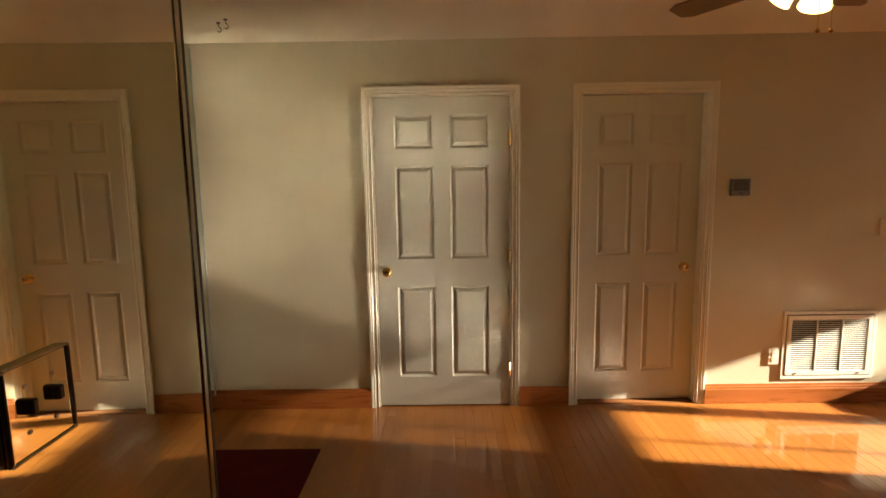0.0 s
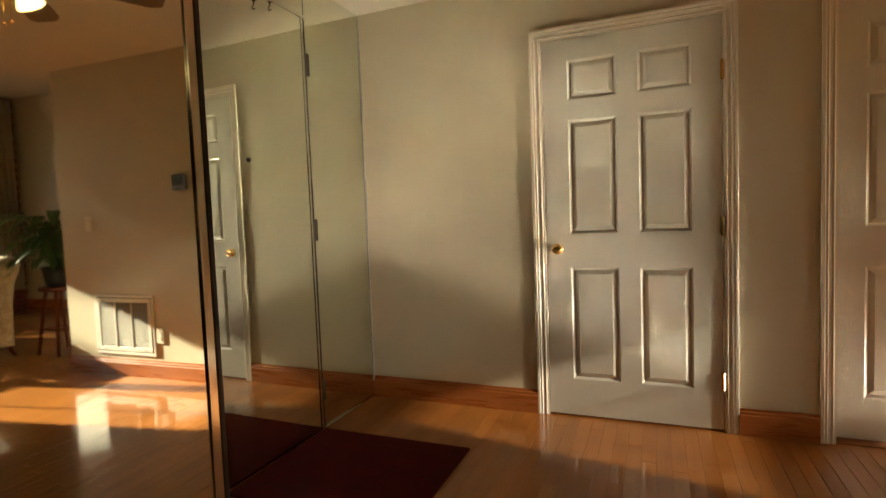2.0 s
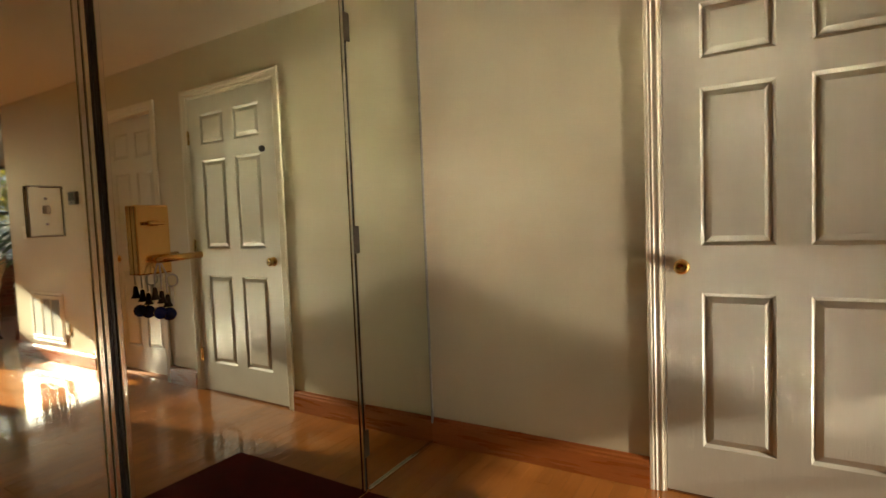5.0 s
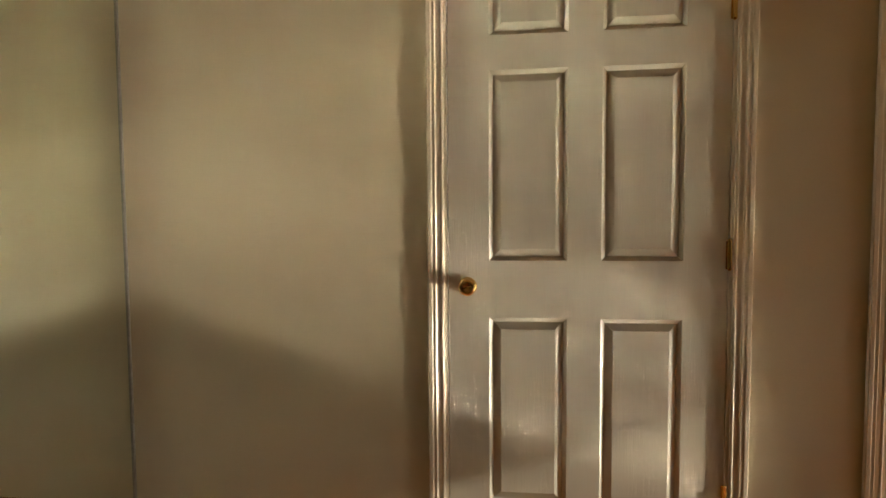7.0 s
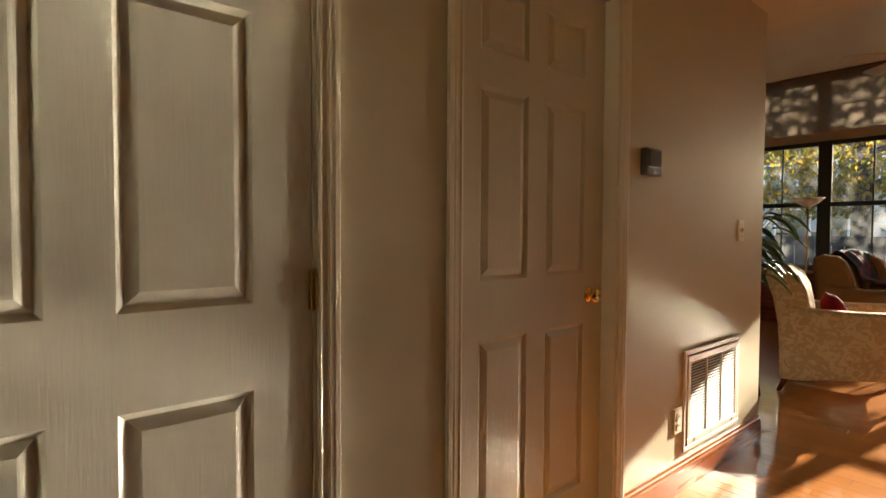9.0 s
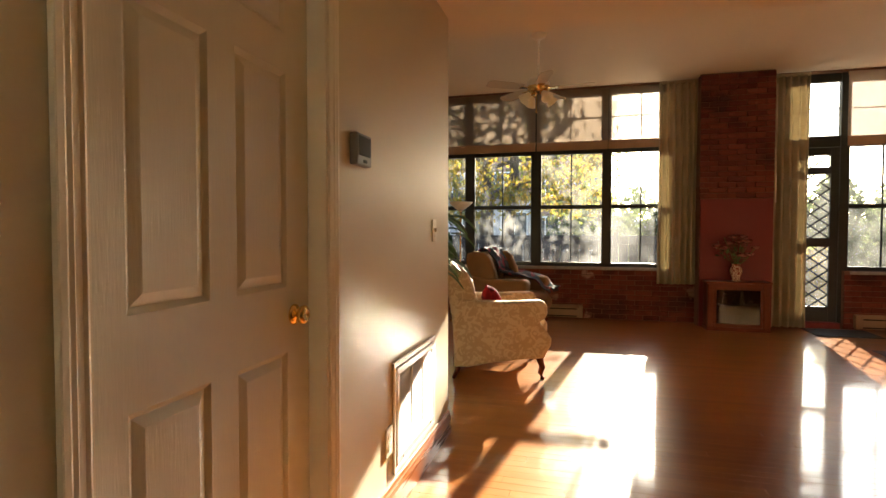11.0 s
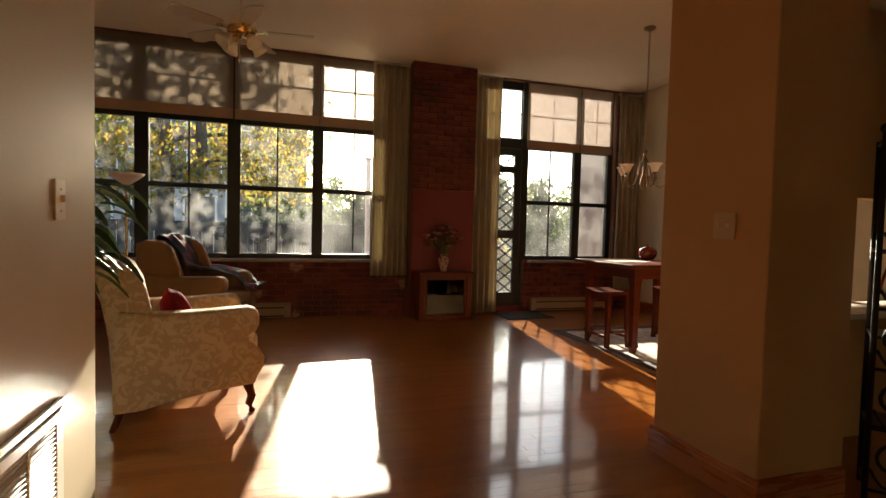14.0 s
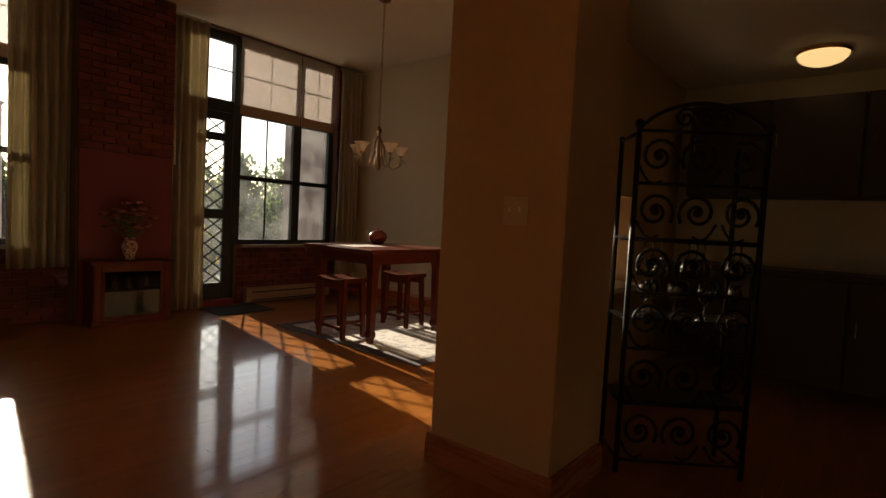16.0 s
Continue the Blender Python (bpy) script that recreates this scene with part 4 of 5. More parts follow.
def armchair(m, cloth, label, wings=False):
    """An armchair facing -y with its front left foot at the origin."""
    c = thing("armchair", m, label, "armchair", "living room armchairs")
    part("base", rounded(0.08, 0.05, 0.15, 0.68, 0.70, 0.35, 0.03), cloth, c, "", True)
    part("seat_cushion", rounded(0.135, -0.03, 0.335, 0.625, 0.60, 0.47, 0.05, 4), cloth, c, "plump loose seat cushion", True)
    side = [(0.02, 0.175), (0.0, 0.22), (-0.035, 0.28), (-0.04, 0.335), (0.0, 0.40), (0.045, 0.45), (0.05, 0.475), (0.012, 0.50), (-0.006, 0.54),
            (-0.004, 0.60), (0.02, 0.635), (0.06, 0.645), (0.3, 0.635), (0.55, 0.635), (0.72, 0.66), (0.755, 0.5), (0.745, 0.10), (0.62, 0.10), (0.45, 0.135), (0.2, 0.165)]
    for x in (0.0, 0.62):
        part("arm", extrude(side, "x", x, x + 0.14, 0.03, 3), cloth, c, "rolled arm", True)
    if wings:
        for k in range(3):
            x = 0.13 + k * 0.168
            part("back_channel", extrude([(0.54, 0.44), (0.57, 0.6), (0.60, 0.8), (0.65, 0.91), (0.71, 0.945), (0.74, 0.9), (0.70, 0.6), (0.66, 0.44)], "x", x, x + 0.164, 0.035, 3), cloth, c, "", True)
        part("backrest", extrude([(0.64, 0.15), (0.70, 0.6), (0.72, 0.9), (0.76, 0.95), (0.82, 0.93), (0.83, 0.85), (0.79, 0.5), (0.75, 0.12)], "x", 0.05, 0.71, 0.03, 3), cloth, c, "", True)
        wing = [(0.40, 0.62), (0.42, 0.72), (0.50, 0.90), (0.58, 0.955), (0.72, 0.965), (0.80, 0.92), (0.76, 0.62)]
        for x in (0.03, 0.65):
            part("wing", extrude(wing, "x", x, x + 0.08, 0.03, 3), cloth, c, "", True)
    else:
        part("backrest", extrude([(0.53, 0.40), (0.55, 0.60), (0.59, 0.78), (0.64, 0.88), (0.71, 0.93), (0.79, 0.935), (0.845, 0.90), (0.85, 0.84), (0.80, 0.70), (0.765, 0.5), (0.74, 0.12), (0.64, 0.12)], "x", 0.02, 0.74, 0.05, 4), cloth, c, "rounded padded back", True)
    for x in (0.05, 0.71):
        part("leg", tube([(x, 0.06, 0.2), (x, 0.045, 0.15), (x, 0.03, 0.10), (x, 0.045, 0.05), (x, 0.03, 0.012), (x, 0.02, 0.0)], 0.032, 10, taper=0.5), CHERRY, c, "dark curved wooden leg", True)
        part("leg", tube([(x, 0.70, 0.14), (x, 0.72, 0.07), (x, 0.75, 0.0)], 0.024, 8, taper=0.7), CHERRY, c, "dark wooden leg", True)
    return c


armchair(pose(5.28, 4.0, 0, 0, 0, 13), DAMASK, "cream damask armchair with rolled arms and dark legs")
armchair(pose(7.07, 4.36, 0, 0, 0, -18), TAN, "tan wing armchair with channelled back and a throw", True)

# red cushion on the damask chair
cu = thing("cushion", pose(5.28, 4.0, 0, 0, 0, 13) @ pose(0.30, 0.40, 0.555, -26, 14, 0), "red square scatter cushion on the armchair", "cushion")
bm = bmesh.new()
n = 10
top, bot = {}, {}
for i in range(n + 1):
    for j in range(n + 1):
        u, v = 2 * i / n - 1, 2 * j / n - 1
        h = 0.075 * ((1 - u ** 4) * (1 - v ** 4)) ** 0.6
        pinch = 1 - 0.08 * (1 - abs(u * v))
        top[i, j] = bm.verts.new((u * 0.19 * pinch, -h, v * 0.19 * pinch))
        bot[i, j] = bm.verts.new((u * 0.19 * pinch, h + 0.002, v * 0.19 * pinch))
for i in range(n):
    for j in range(n):
        bm.faces.new((top[i, j], top[i + 1, j], top[i + 1, j + 1], top[i, j + 1]))
        bm.faces.new((bot[i, j], bot[i, j + 1], bot[i + 1, j + 1], bot[i + 1, j]))
part("cover", bm, RED, cu, "", True)

# plaid throw over the second chair
tw = thing("throw_blanket", pose(7.07, 4.36, 0, 0, 0, -18), "dark plaid wool throw draped over the armchair", "blanket")
line = [(0.50, 0.875, 0.70), (0.50, 0.865, 0.88), (0.53, 0.79, 0.985), (0.53, 0.68, 0.975), (0.57, 0.58, 0.86), (0.60, 0.53, 0.70), (0.64, 0.45, 0.66), (0.67, 0.28, 0.65), (0.70, 0.10, 0.60), (0.72, 0.0, 0.50), (0.76, -0.06, 0.485)]
bm = bmesh.new()
rows = []
fine = []
for a, b in zip(line, line[1:]):
    for k in range(4):
        fine.append(Vector(a).lerp(Vector(b), k / 4))
fine.append(Vector(line[-1]))
for i, p in enumerate(fine):
    row = []
    for j in range(15):
        v = (j / 14 - 0.5) * 0.42
        w = 0.014 * math.sin(j * 1.3 + i * 0.25) + 0.010 * math.sin(j * 0.7 - i * 0.5)
        drop = -0.03 * max(0, abs(v) - 0.14) / 0.07
        row.append(bm.verts.new((p.x + v + 0.03 * math.sin(i * 0.3), p.y - abs(w), p.z + w * 0.8 + 0.012 + drop * 0.4)))
    rows.append(row)
for a, b in zip(rows, rows[1:]):
    for j in range(14):
        bm.faces.new((a[j], a[j + 1], b[j + 1], b[j]))
cl = part("cloth", bm, PLAID, tw, "", True)
md = cl.modifiers.new("thick", "SOLIDIFY")
md.thickness = 0.008
fringe = bmesh.new()
tw_end = fine[-1]
for j in range(22):
    v = (j / 21 - 0.5) * 0.42
    tube([(tw_end.x + v - 0.02, tw_end.y, tw_end.z), (tw_end.x + v - 0.018, tw_end.y - 0.008, tw_end.z - 0.04)], 0.003, 4, bm=fringe)
part("fringe", fringe, PLAID, tw)

# plant on a stool in the corner
st = thing("plant_stool", pose(4.78, 4.93, 0), "dark round wooden plant stool with splayed legs", "stool")
part("seat", lathe([(0, 0.60), (0.15, 0.60), (0.16, 0.61), (0.16, 0.63), (0.15, 0.64), (0, 0.64)], 24), CHERRY, st, "", True)
for k in range(4):
    a = 0.78 + k * math.pi / 2
    part("leg", tube([(0.10 * math.cos(a), 0.10 * math.sin(a), 0.60), (0.19 * math.cos(a), 0.19 * math.sin(a), 0.0)], 0.016, 8), CHERRY, st)
    b = a + math.pi / 2
    part("rung", tube([(0.155 * math.cos(a), 0.155 * math.sin(a), 0.24), (0.155 * math.cos(b), 0.155 * math.sin(b), 0.24)], 0.010, 6), CHERRY, st)
pp = thing("potted_plant", pose(4.78, 4.93, 0.641), "leafy green house plant in a dark pot", "plant")
part("pot", lathe([(0, 0), (0.085, 0), (0.10, 0.06), (0.115, 0.16), (0.125, 0.165), (0.125, 0.185), (0.105, 0.185), (0.10, 0.15), (0, 0.15)], 24), IRON, pp, "dark glazed pot", True)
rl = random.Random(9)
stems, lv, lf = bmesh.new(), [], []
for k in range(95):
    a = rl.uniform(0, 6.28)
    reach, up = rl.uniform(0.06, 0.26), rl.uniform(0.08, 0.55)
    pts = [(0.03 * math.cos(a), 0.03 * math.sin(a), 0.15)]
    for u in (0.35, 0.7, 1.0):
        pts.append((reach * u * math.cos(a), reach * u * math.sin(a), 0.15 + up * (u * 1.5 - 0.5 * u * u)))
    tube(pts, 0.0035, 5, bm=stems)
    base = Vector(pts[-1])
    ln = rl.uniform(0.14, 0.27)
    dirn = Vector((math.cos(a), math.sin(a), 0.25)).normalized()
    sidev = Vector((-math.sin(a), math.cos(a), 0))
    k0 = len(lv)
    for q in range(6):
        u = q / 5
        ctr = base + dirn * ln * u + Vector((0, 0, -0.8 * ln * u * u))
        wv = ln * 0.21 * math.sin(math.pi * min(0.97, u * 0.9 + 0.08))
        lv += [tuple(ctr - sidev * wv + Vector((0, 0, 0.012))), tuple(ctr), tuple(ctr + sidev * wv + Vector((0, 0, 0.012)))]
    for q in range(5):
        i0 = k0 + q * 3
        lf += [(i0, i0 + 1, i0 + 4, i0 + 3), (i0 + 1, i0 + 2, i0 + 5, i0 + 4)]
part("stalk", stems, LEAF, pp)
me = bpy.data.meshes.new("foliage")
me.from_pydata(lv, [], lf)
me.materials.append(LEAF)
fo = new("foliage", me)
fo.parent = pp

# torch floor lamp
fl = thing("floor_lamp", pose(7.9, 5.32, 0), "slim brass floor lamp with a glass bowl", "floor lamp")
part("base", lathe([(0, 0), (0.14, 0), (0.14, 0.015), (0.06, 0.03), (0.02, 0.05), (0, 0.05)], 28), BRASS, fl, "", True)
part("pole", lathe([(0.011, 0.05), (0.011, 0.6), (0.016, 0.61), (0.016, 0.64), (0.011, 0.65), (0.011, 1.46), (0.022, 1.47), (0.022, 1.49), (0, 1.5)], 14), BRASS, fl, "", True)
part("bowl", lathe([(0.0, 1.49), (0.03, 1.49), (0.06, 1.51), (0.12, 1.555), (0.165, 1.60), (0.16, 1.603), (0.115, 1.565), (0.05, 1.525), (0, 1.52)], 28), FROST, fl, "pale glass bowl", True)

# display cabinet with vase
cb = thing("display_cabinet", None, "small amber wooden cabinet with a dark glass door", "cabinet")
cx0, cx1, cy0, cy1 = 8.03, 8.275, 1.565, 2.245
part("top", box(cx0 - 0.025, cy0 - 0.02, 0.575, cx1, cy1 + 0.02, 0.60, 0.006, 2), PINE, cb)
part("plinth", box(cx0 - 0.01, cy0 - 0.01, 0.0, cx1, cy1 + 0.01, 0.045, 0.005), PINE, cb)
part("side_panel", box(cx0 + 0.02, cy0, 0.045, cx1, cy0 + 0.02, 0.575), PINE, cb)
part("side_panel", box(cx0 + 0.02, cy1 - 0.02, 0.045, cx1, cy1, 0.575), PINE, cb)
part("back_panel", box(cx1 - 0.012, cy0 + 0.02, 0.045, cx1 - 0.002, cy1 - 0.02, 0.575), PINE, cb)
part("shelf", box(cx0 + 0.04, cy0 + 0.02, 0.30, cx1 - 0.012, cy1 - 0.02, 0.312), PINE, cb)
for ya, yb in ((cy0, cy0 + 0.075), (cy1 - 0.075, cy1)):
    part("pilaster", extrude([(cx0, ya), (cx0 + 0.02, ya), (cx0 + 0.02, yb), (cx0, yb), (cx0 - 0.008, yb - 0.015), (cx0 - 0.008, ya + 0.015)], "z", 0.045, 0.575), PINE, cb)
dr = part("door", box(cx0 + 0.001, cy0 + 0.075, 0.50, cx0 + 0.02, cy1 - 0.075, 0.575, 0.003), PINE, cb)
part("door_rail", box(cx0 + 0.001, cy0 + 0.075, 0.046, cx0 + 0.02, cy1 - 0.075, 0.085, 0.003), PINE, dr)
for ya, yb in ((cy0 + 0.075, cy0 + 0.10), (cy1 - 0.10, cy1 - 0.075)):
    part("door_stile", box(cx0 + 0.002, ya, 0.085, cx0 + 0.02, yb, 0.50, 0.002), PINE, dr)
part("door_pane", box(cx0 + 0.009, cy0 + 0.10, 0.085, cx0 + 0.013, cy1 - 0.10, 0.50), CABGLASS, dr, "dark reflecting glass")
for i, (dy, h) in enumerate(((0.18, 0.12), (0.27, 0.16), (0.36, 0.10), (0.46, 0.14))):
    ob = thing("cabinet_ornament", pose(8.15, cy0 + dy, 0.3125), "small pale ornament inside the cabinet", "ornament", "cabinet ornaments")
    part("body", lathe([(0, 0), (0.025, 0), (0.03, h * 0.4), (0.015, h * 0.75), (0.02, h), (0, h)], 12), CERAMIC if i % 2 else BRASS, ob, "", True)
vs = thing("flower_vase", pose(8.14, 1.91, 0.60), "painted ceramic vase with dried flowers", "vase")
part("vase", lathe([(0, 0), (0.045, 0), (0.05, 0.012), (0.04, 0.03), (0.062, 0.09), (0.07, 0.13), (0.06, 0.165), (0.042, 0.19), (0.052, 0.215), (0.046, 0.215), (0.036, 0.19), (0, 0.19)], 24), CERAMIC, vs, "", True)
rf2 = random.Random(3)
stalks = bmesh.new()
for k in range(24):
    a, r2, h = rf2.uniform(0, 6.28), rf2.uniform(0.04, 0.22), rf2.uniform(0.30, 0.58)
    tip = Vector((0.6 * r2 * math.cos(a), r2 * math.sin(a), h))
    tube([(0, 0, 0.18), tip * 0.6 + Vector((0, 0, 0.05)), tip], 0.0025, 5, bm=stalks)
    if k % 6 < 5:
        fb = bmesh.new()
        for p in range(9):
            b = p * 0.7
            rr = 0.046 if p < 6 else 0.022
            ball(tip + Vector((rr * 0.6 * math.cos(b), rr * 0.6 * math.sin(b), 0.006 * (p % 3))), 0.030, (1, 1, 0.5), fb, 8)
        part("blossom", fb, PETAL, vs, "", True)
part("stalk", stalks, LEAF, vs)
lm = leafage(26, lambda r: (r.gauss(0, 0.05), r.gauss(0, 0.10), 0.26 + abs(r.gauss(0, 0.12))), 0.06, 12)
lm.materials.append(LEAF)
lo = tagged(new("greenery", lm), kind="stuff")
lo.parent = vs
dmat = thing("black_mat", None, "thin black mat before the garden door", "mat")
part("mat", box(7.95, 0.42, 0.001, 8.45, 1.10, 0.010, 0.004), BLACKMAT, dmat)

# ---- dining corner ----
rug = thing("rug", None, "pale patterned rug with a dark border", "rug")
part("field", box(5.42, -0.75, 0.001, 7.1, 0.78, 0.009, 0.002), RUG, rug)
for a in ((5.3, -0.87, 5.42, 0.9), (7.1, -0.87, 7.22, 0.9), (5.42, 0.78, 7.1, 0.9), (5.42, -0.87, 7.1, -0.75)):
    part("border", box(a[0], a[1], 0.001, a[2], a[3], 0.0085, 0.002), RUGEDGE, rug)
TZ = 0.85
tb = thing("dining_table", None, "dark cherry counter-height table with tapered legs", "table")
part("tabletop", box(5.95, -0.32, TZ - 0.035, 6.9, 0.82, TZ, 0.008, 3), CHERRY, tb)
for a in ((6.03, 0.70, 6.82, 0.725), (6.03, -0.225, 6.82, -0.2), (6.03, -0.2, 6.055, 0.70), (6.795, -0.2, 6.82, 0.70)):
    part("apron", box(a[0], a[1], TZ - 0.14, a[2], a[3], TZ - 0.036, 0.003), CHERRY, tb)
for x in (6.06, 6.79):
    for y in (-0.19, 0.69):
        lg = bmesh.new()
        prev = None
        for z, s in ((TZ - 0.036, 0.045), (TZ - 0.16, 0.045), (TZ - 0.19, 0.038), (0.12, 0.027), (0.10, 0.034), (0.07, 0.034), (0.05, 0.024), (0.010, 0.022)):
            ring = [lg.verts.new((x + sx * s, y + sy * s, z)) for sx, sy in ((-1, -1), (1, -1), (1, 1), (-1, 1))]
            if prev:
                for i in range(4):
                    lg.faces.new((prev[i], ring[i], ring[(i + 1) % 4], prev[(i + 1) % 4]))
            else:
                lg.faces.new(ring)
            prev = ring
        lg.faces.new(prev[::-1])
        bmesh.ops.recalc_face_normals(lg, faces=lg.faces[:])
        part("leg", lg, CHERRY, tb)


def stool(m, label):
    s = thing("bar_stool", m, label, "stool", "stools at the table")
    W, D, H = 0.19, 0.14, 0.56
    seat = bmesh.new()
    g = {}
    for i in range(9):
        for j in range(5):
            u, v = i / 4 - 1, j / 2 - 1
            for k, z in ((0, H - 0.035), (1, H - 0.012 + 0.018 * u * u)):
                g[i, j, k] = seat.verts.new((u * W, v * D, z))
    for i in range(8):
        for j in range(4):
            seat.faces.new((g[i, j, 1], g[i + 1, j, 1], g[i + 1, j + 1, 1], g[i, j + 1, 1]))
            seat.faces.new((g[i, j, 0], g[i, j + 1, 0], g[i + 1, j + 1, 0], g[i + 1, j, 0]))
    for i in range(8):
        for j in (0, 4):
            seat.faces.new((g[i, j, 0], g[i + 1, j, 0], g[i + 1, j, 1], g[i, j, 1]))
    for j in range(4):
        for i in (0, 8):
            seat.faces.new((g[i, j, 0], g[i, j + 1, 0], g[i, j + 1, 1], g[i, j, 1]))
    bmesh.ops.recalc_face_normals(seat, faces=seat.faces[:])
    part("seat", seat, CHERRY, s, "saddle-shaped wooden seat")
    for sx in (-1, 1):
        for sy in (-1, 1):
            lg = bmesh.new()
            lo = [lg.verts.new((sx * (W - 0.02) + a * 0.018, sy * (D - 0.02) + b * 0.018, 0.0095)) for a, b in ((-1, -1), (1, -1), (1, 1), (-1, 1))]
            hi = [lg.verts.new((sx * (W - 0.04) + a * 0.022, sy * (D - 0.035) + b * 0.022, H - 0.036)) for a, b in ((-1, -1), (1, -1), (1, 1), (-1, 1))]
            lg.faces.new(lo[::-1])
            lg.faces.new(hi)
            for i in range(4):
                lg.faces.new((lo[i], lo[(i + 1) % 4], hi[(i + 1) % 4], hi[i]))
            part("leg", lg, CHERRY, s)
    for sy in (-1, 1):
        part("stretcher", box(-W + 0.05, sy * (D - 0.022) - 0.01, 0.10, W - 0.05, sy * (D - 0.022) + 0.01, 0.13, 0.003), CHERRY, s)
        part("apron", box(-W + 0.06, sy * (D - 0.036) - 0.008, H - 0.10, W - 0.06, sy * (D - 0.036) + 0.008, H - 0.036), CHERRY, s)
    for sx in (-1, 1):
        part("stretcher", box(sx * (W - 0.022) - 0.01, -D + 0.05, 0.15, sx * (W - 0.022) + 0.01, D - 0.05, 0.18, 0.003), CHERRY, s)
    return s


s1 = stool(pose(6.45, 0.70, 0), "dark cherry saddle stool tucked under the table")
copy_thing(s1, pose(6.48, -0.16, 0))
pt = thing("table_pot", pose(6.72, 0.02, TZ + 0.001), "round red glazed pot on the table", "pot")
part("body", lathe([(0, 0), (0.05, 0), (0.085, 0.035), (0.098, 0.075), (0.085, 0.115), (0.05, 0.135), (0.045, 0.145), (0, 0.145)], 28), POT, pt, "", True)
part("lid_knob", lathe([(0.012, 0.145), (0.012, 0.155), (0.016, 0.165), (0, 0.172)], 12), POT, pt, "", True)
pm = thing("place_mat", None, "thin woven place mat on the table", "mat")
part("mat", box(6.3, 0.3, TZ + 0.001, 6.75, 0.72, TZ + 0.004), RUG, pm)


def chandelier(m, drop):
    c = thing("chandelier", m, "bronze five-arm chandelier with white glass shades", "chandelier")
    part("canopy", lathe([(0, 0), (0.06, 0), (0.055, -0.02), (0.02, -0.035), (0, -0.035)], 20), BRONZE, c, "", True)
    n2 = 26
    for k in range(n2):
        z = -0.035 - k * (drop - 0.30) / n2
        a = (k % 2) * math.pi / 2
        ring2 = [(0.009 * math.cos(t * 0.785) * math.cos(a), 0.009 * math.cos(t * 0.785) * math.sin(a), z - 0.016 + 0.022 * math.sin(t * 0.785)) for t in range(9)]
        part("chain_link", tube(ring2, 0.0025, 5), BRONZE, c)
    part("column", lathe([(0, -drop + 0.28), (0.012, -drop + 0.27), (0.02, -drop + 0.25), (0.03, -drop + 0.235), (0.012, -drop + 0.21), (0.012, -drop + 0.02), (0.03, -drop - 0.05), (0.035, -drop - 0.09), (0.015, -drop - 0.13), (0, -drop - 0.15)], 14), BRONZE, c, "", True)
    for k in range(5):
        a = k * 2 * math.pi / 5 + 0.4
        ca, sa = math.cos(a), math.sin(a)
        arm = [(0.01, 0.18), (0.05, 0.10), (0.07, 0.0), (0.10, -0.09), (0.15, -0.125), (0.21, -0.10), (0.235, -0.04), (0.225, 0.0)]
        part("arm", tube([(r * ca, r * sa, -drop + z) for r, z in arm], 0.007, 7), BRONZE, c, "", True)
        curl = [(0.235 + 0.035 * math.cos(t * 0.6) * (1 - t / 14), -0.06 + 0.035 * math.sin(t * 0.6) * (1 - t / 14)) for t in range(12)]
        part("scroll", tube([(r * ca, r * sa, -drop + z) for r, z in curl], 0.004, 5), BRONZE, c)
        cup = part("cup", lathe([(0, -0.01), (0.016, -0.008), (0.022, 0.01), (0, 0.012)], 12, (0.225 * ca, 0.225 * sa, -drop)), BRONZE, c, "", True)
        part("shade", lathe([(0.022, 0.012), (0.035, 0.03), (0.045, 0.06), (0.07, 0.09), (0.074, 0.092), (0.066, 0.088), (0.04, 0.058), (0.03, 0.03), (0.02, 0.016)], 20, (0.225 * ca, 0.225 * sa, -drop)), FROST, c, "white glass bell shade", True)


chandelier(pose(6.41, 0.365, HIGH), 1.47)


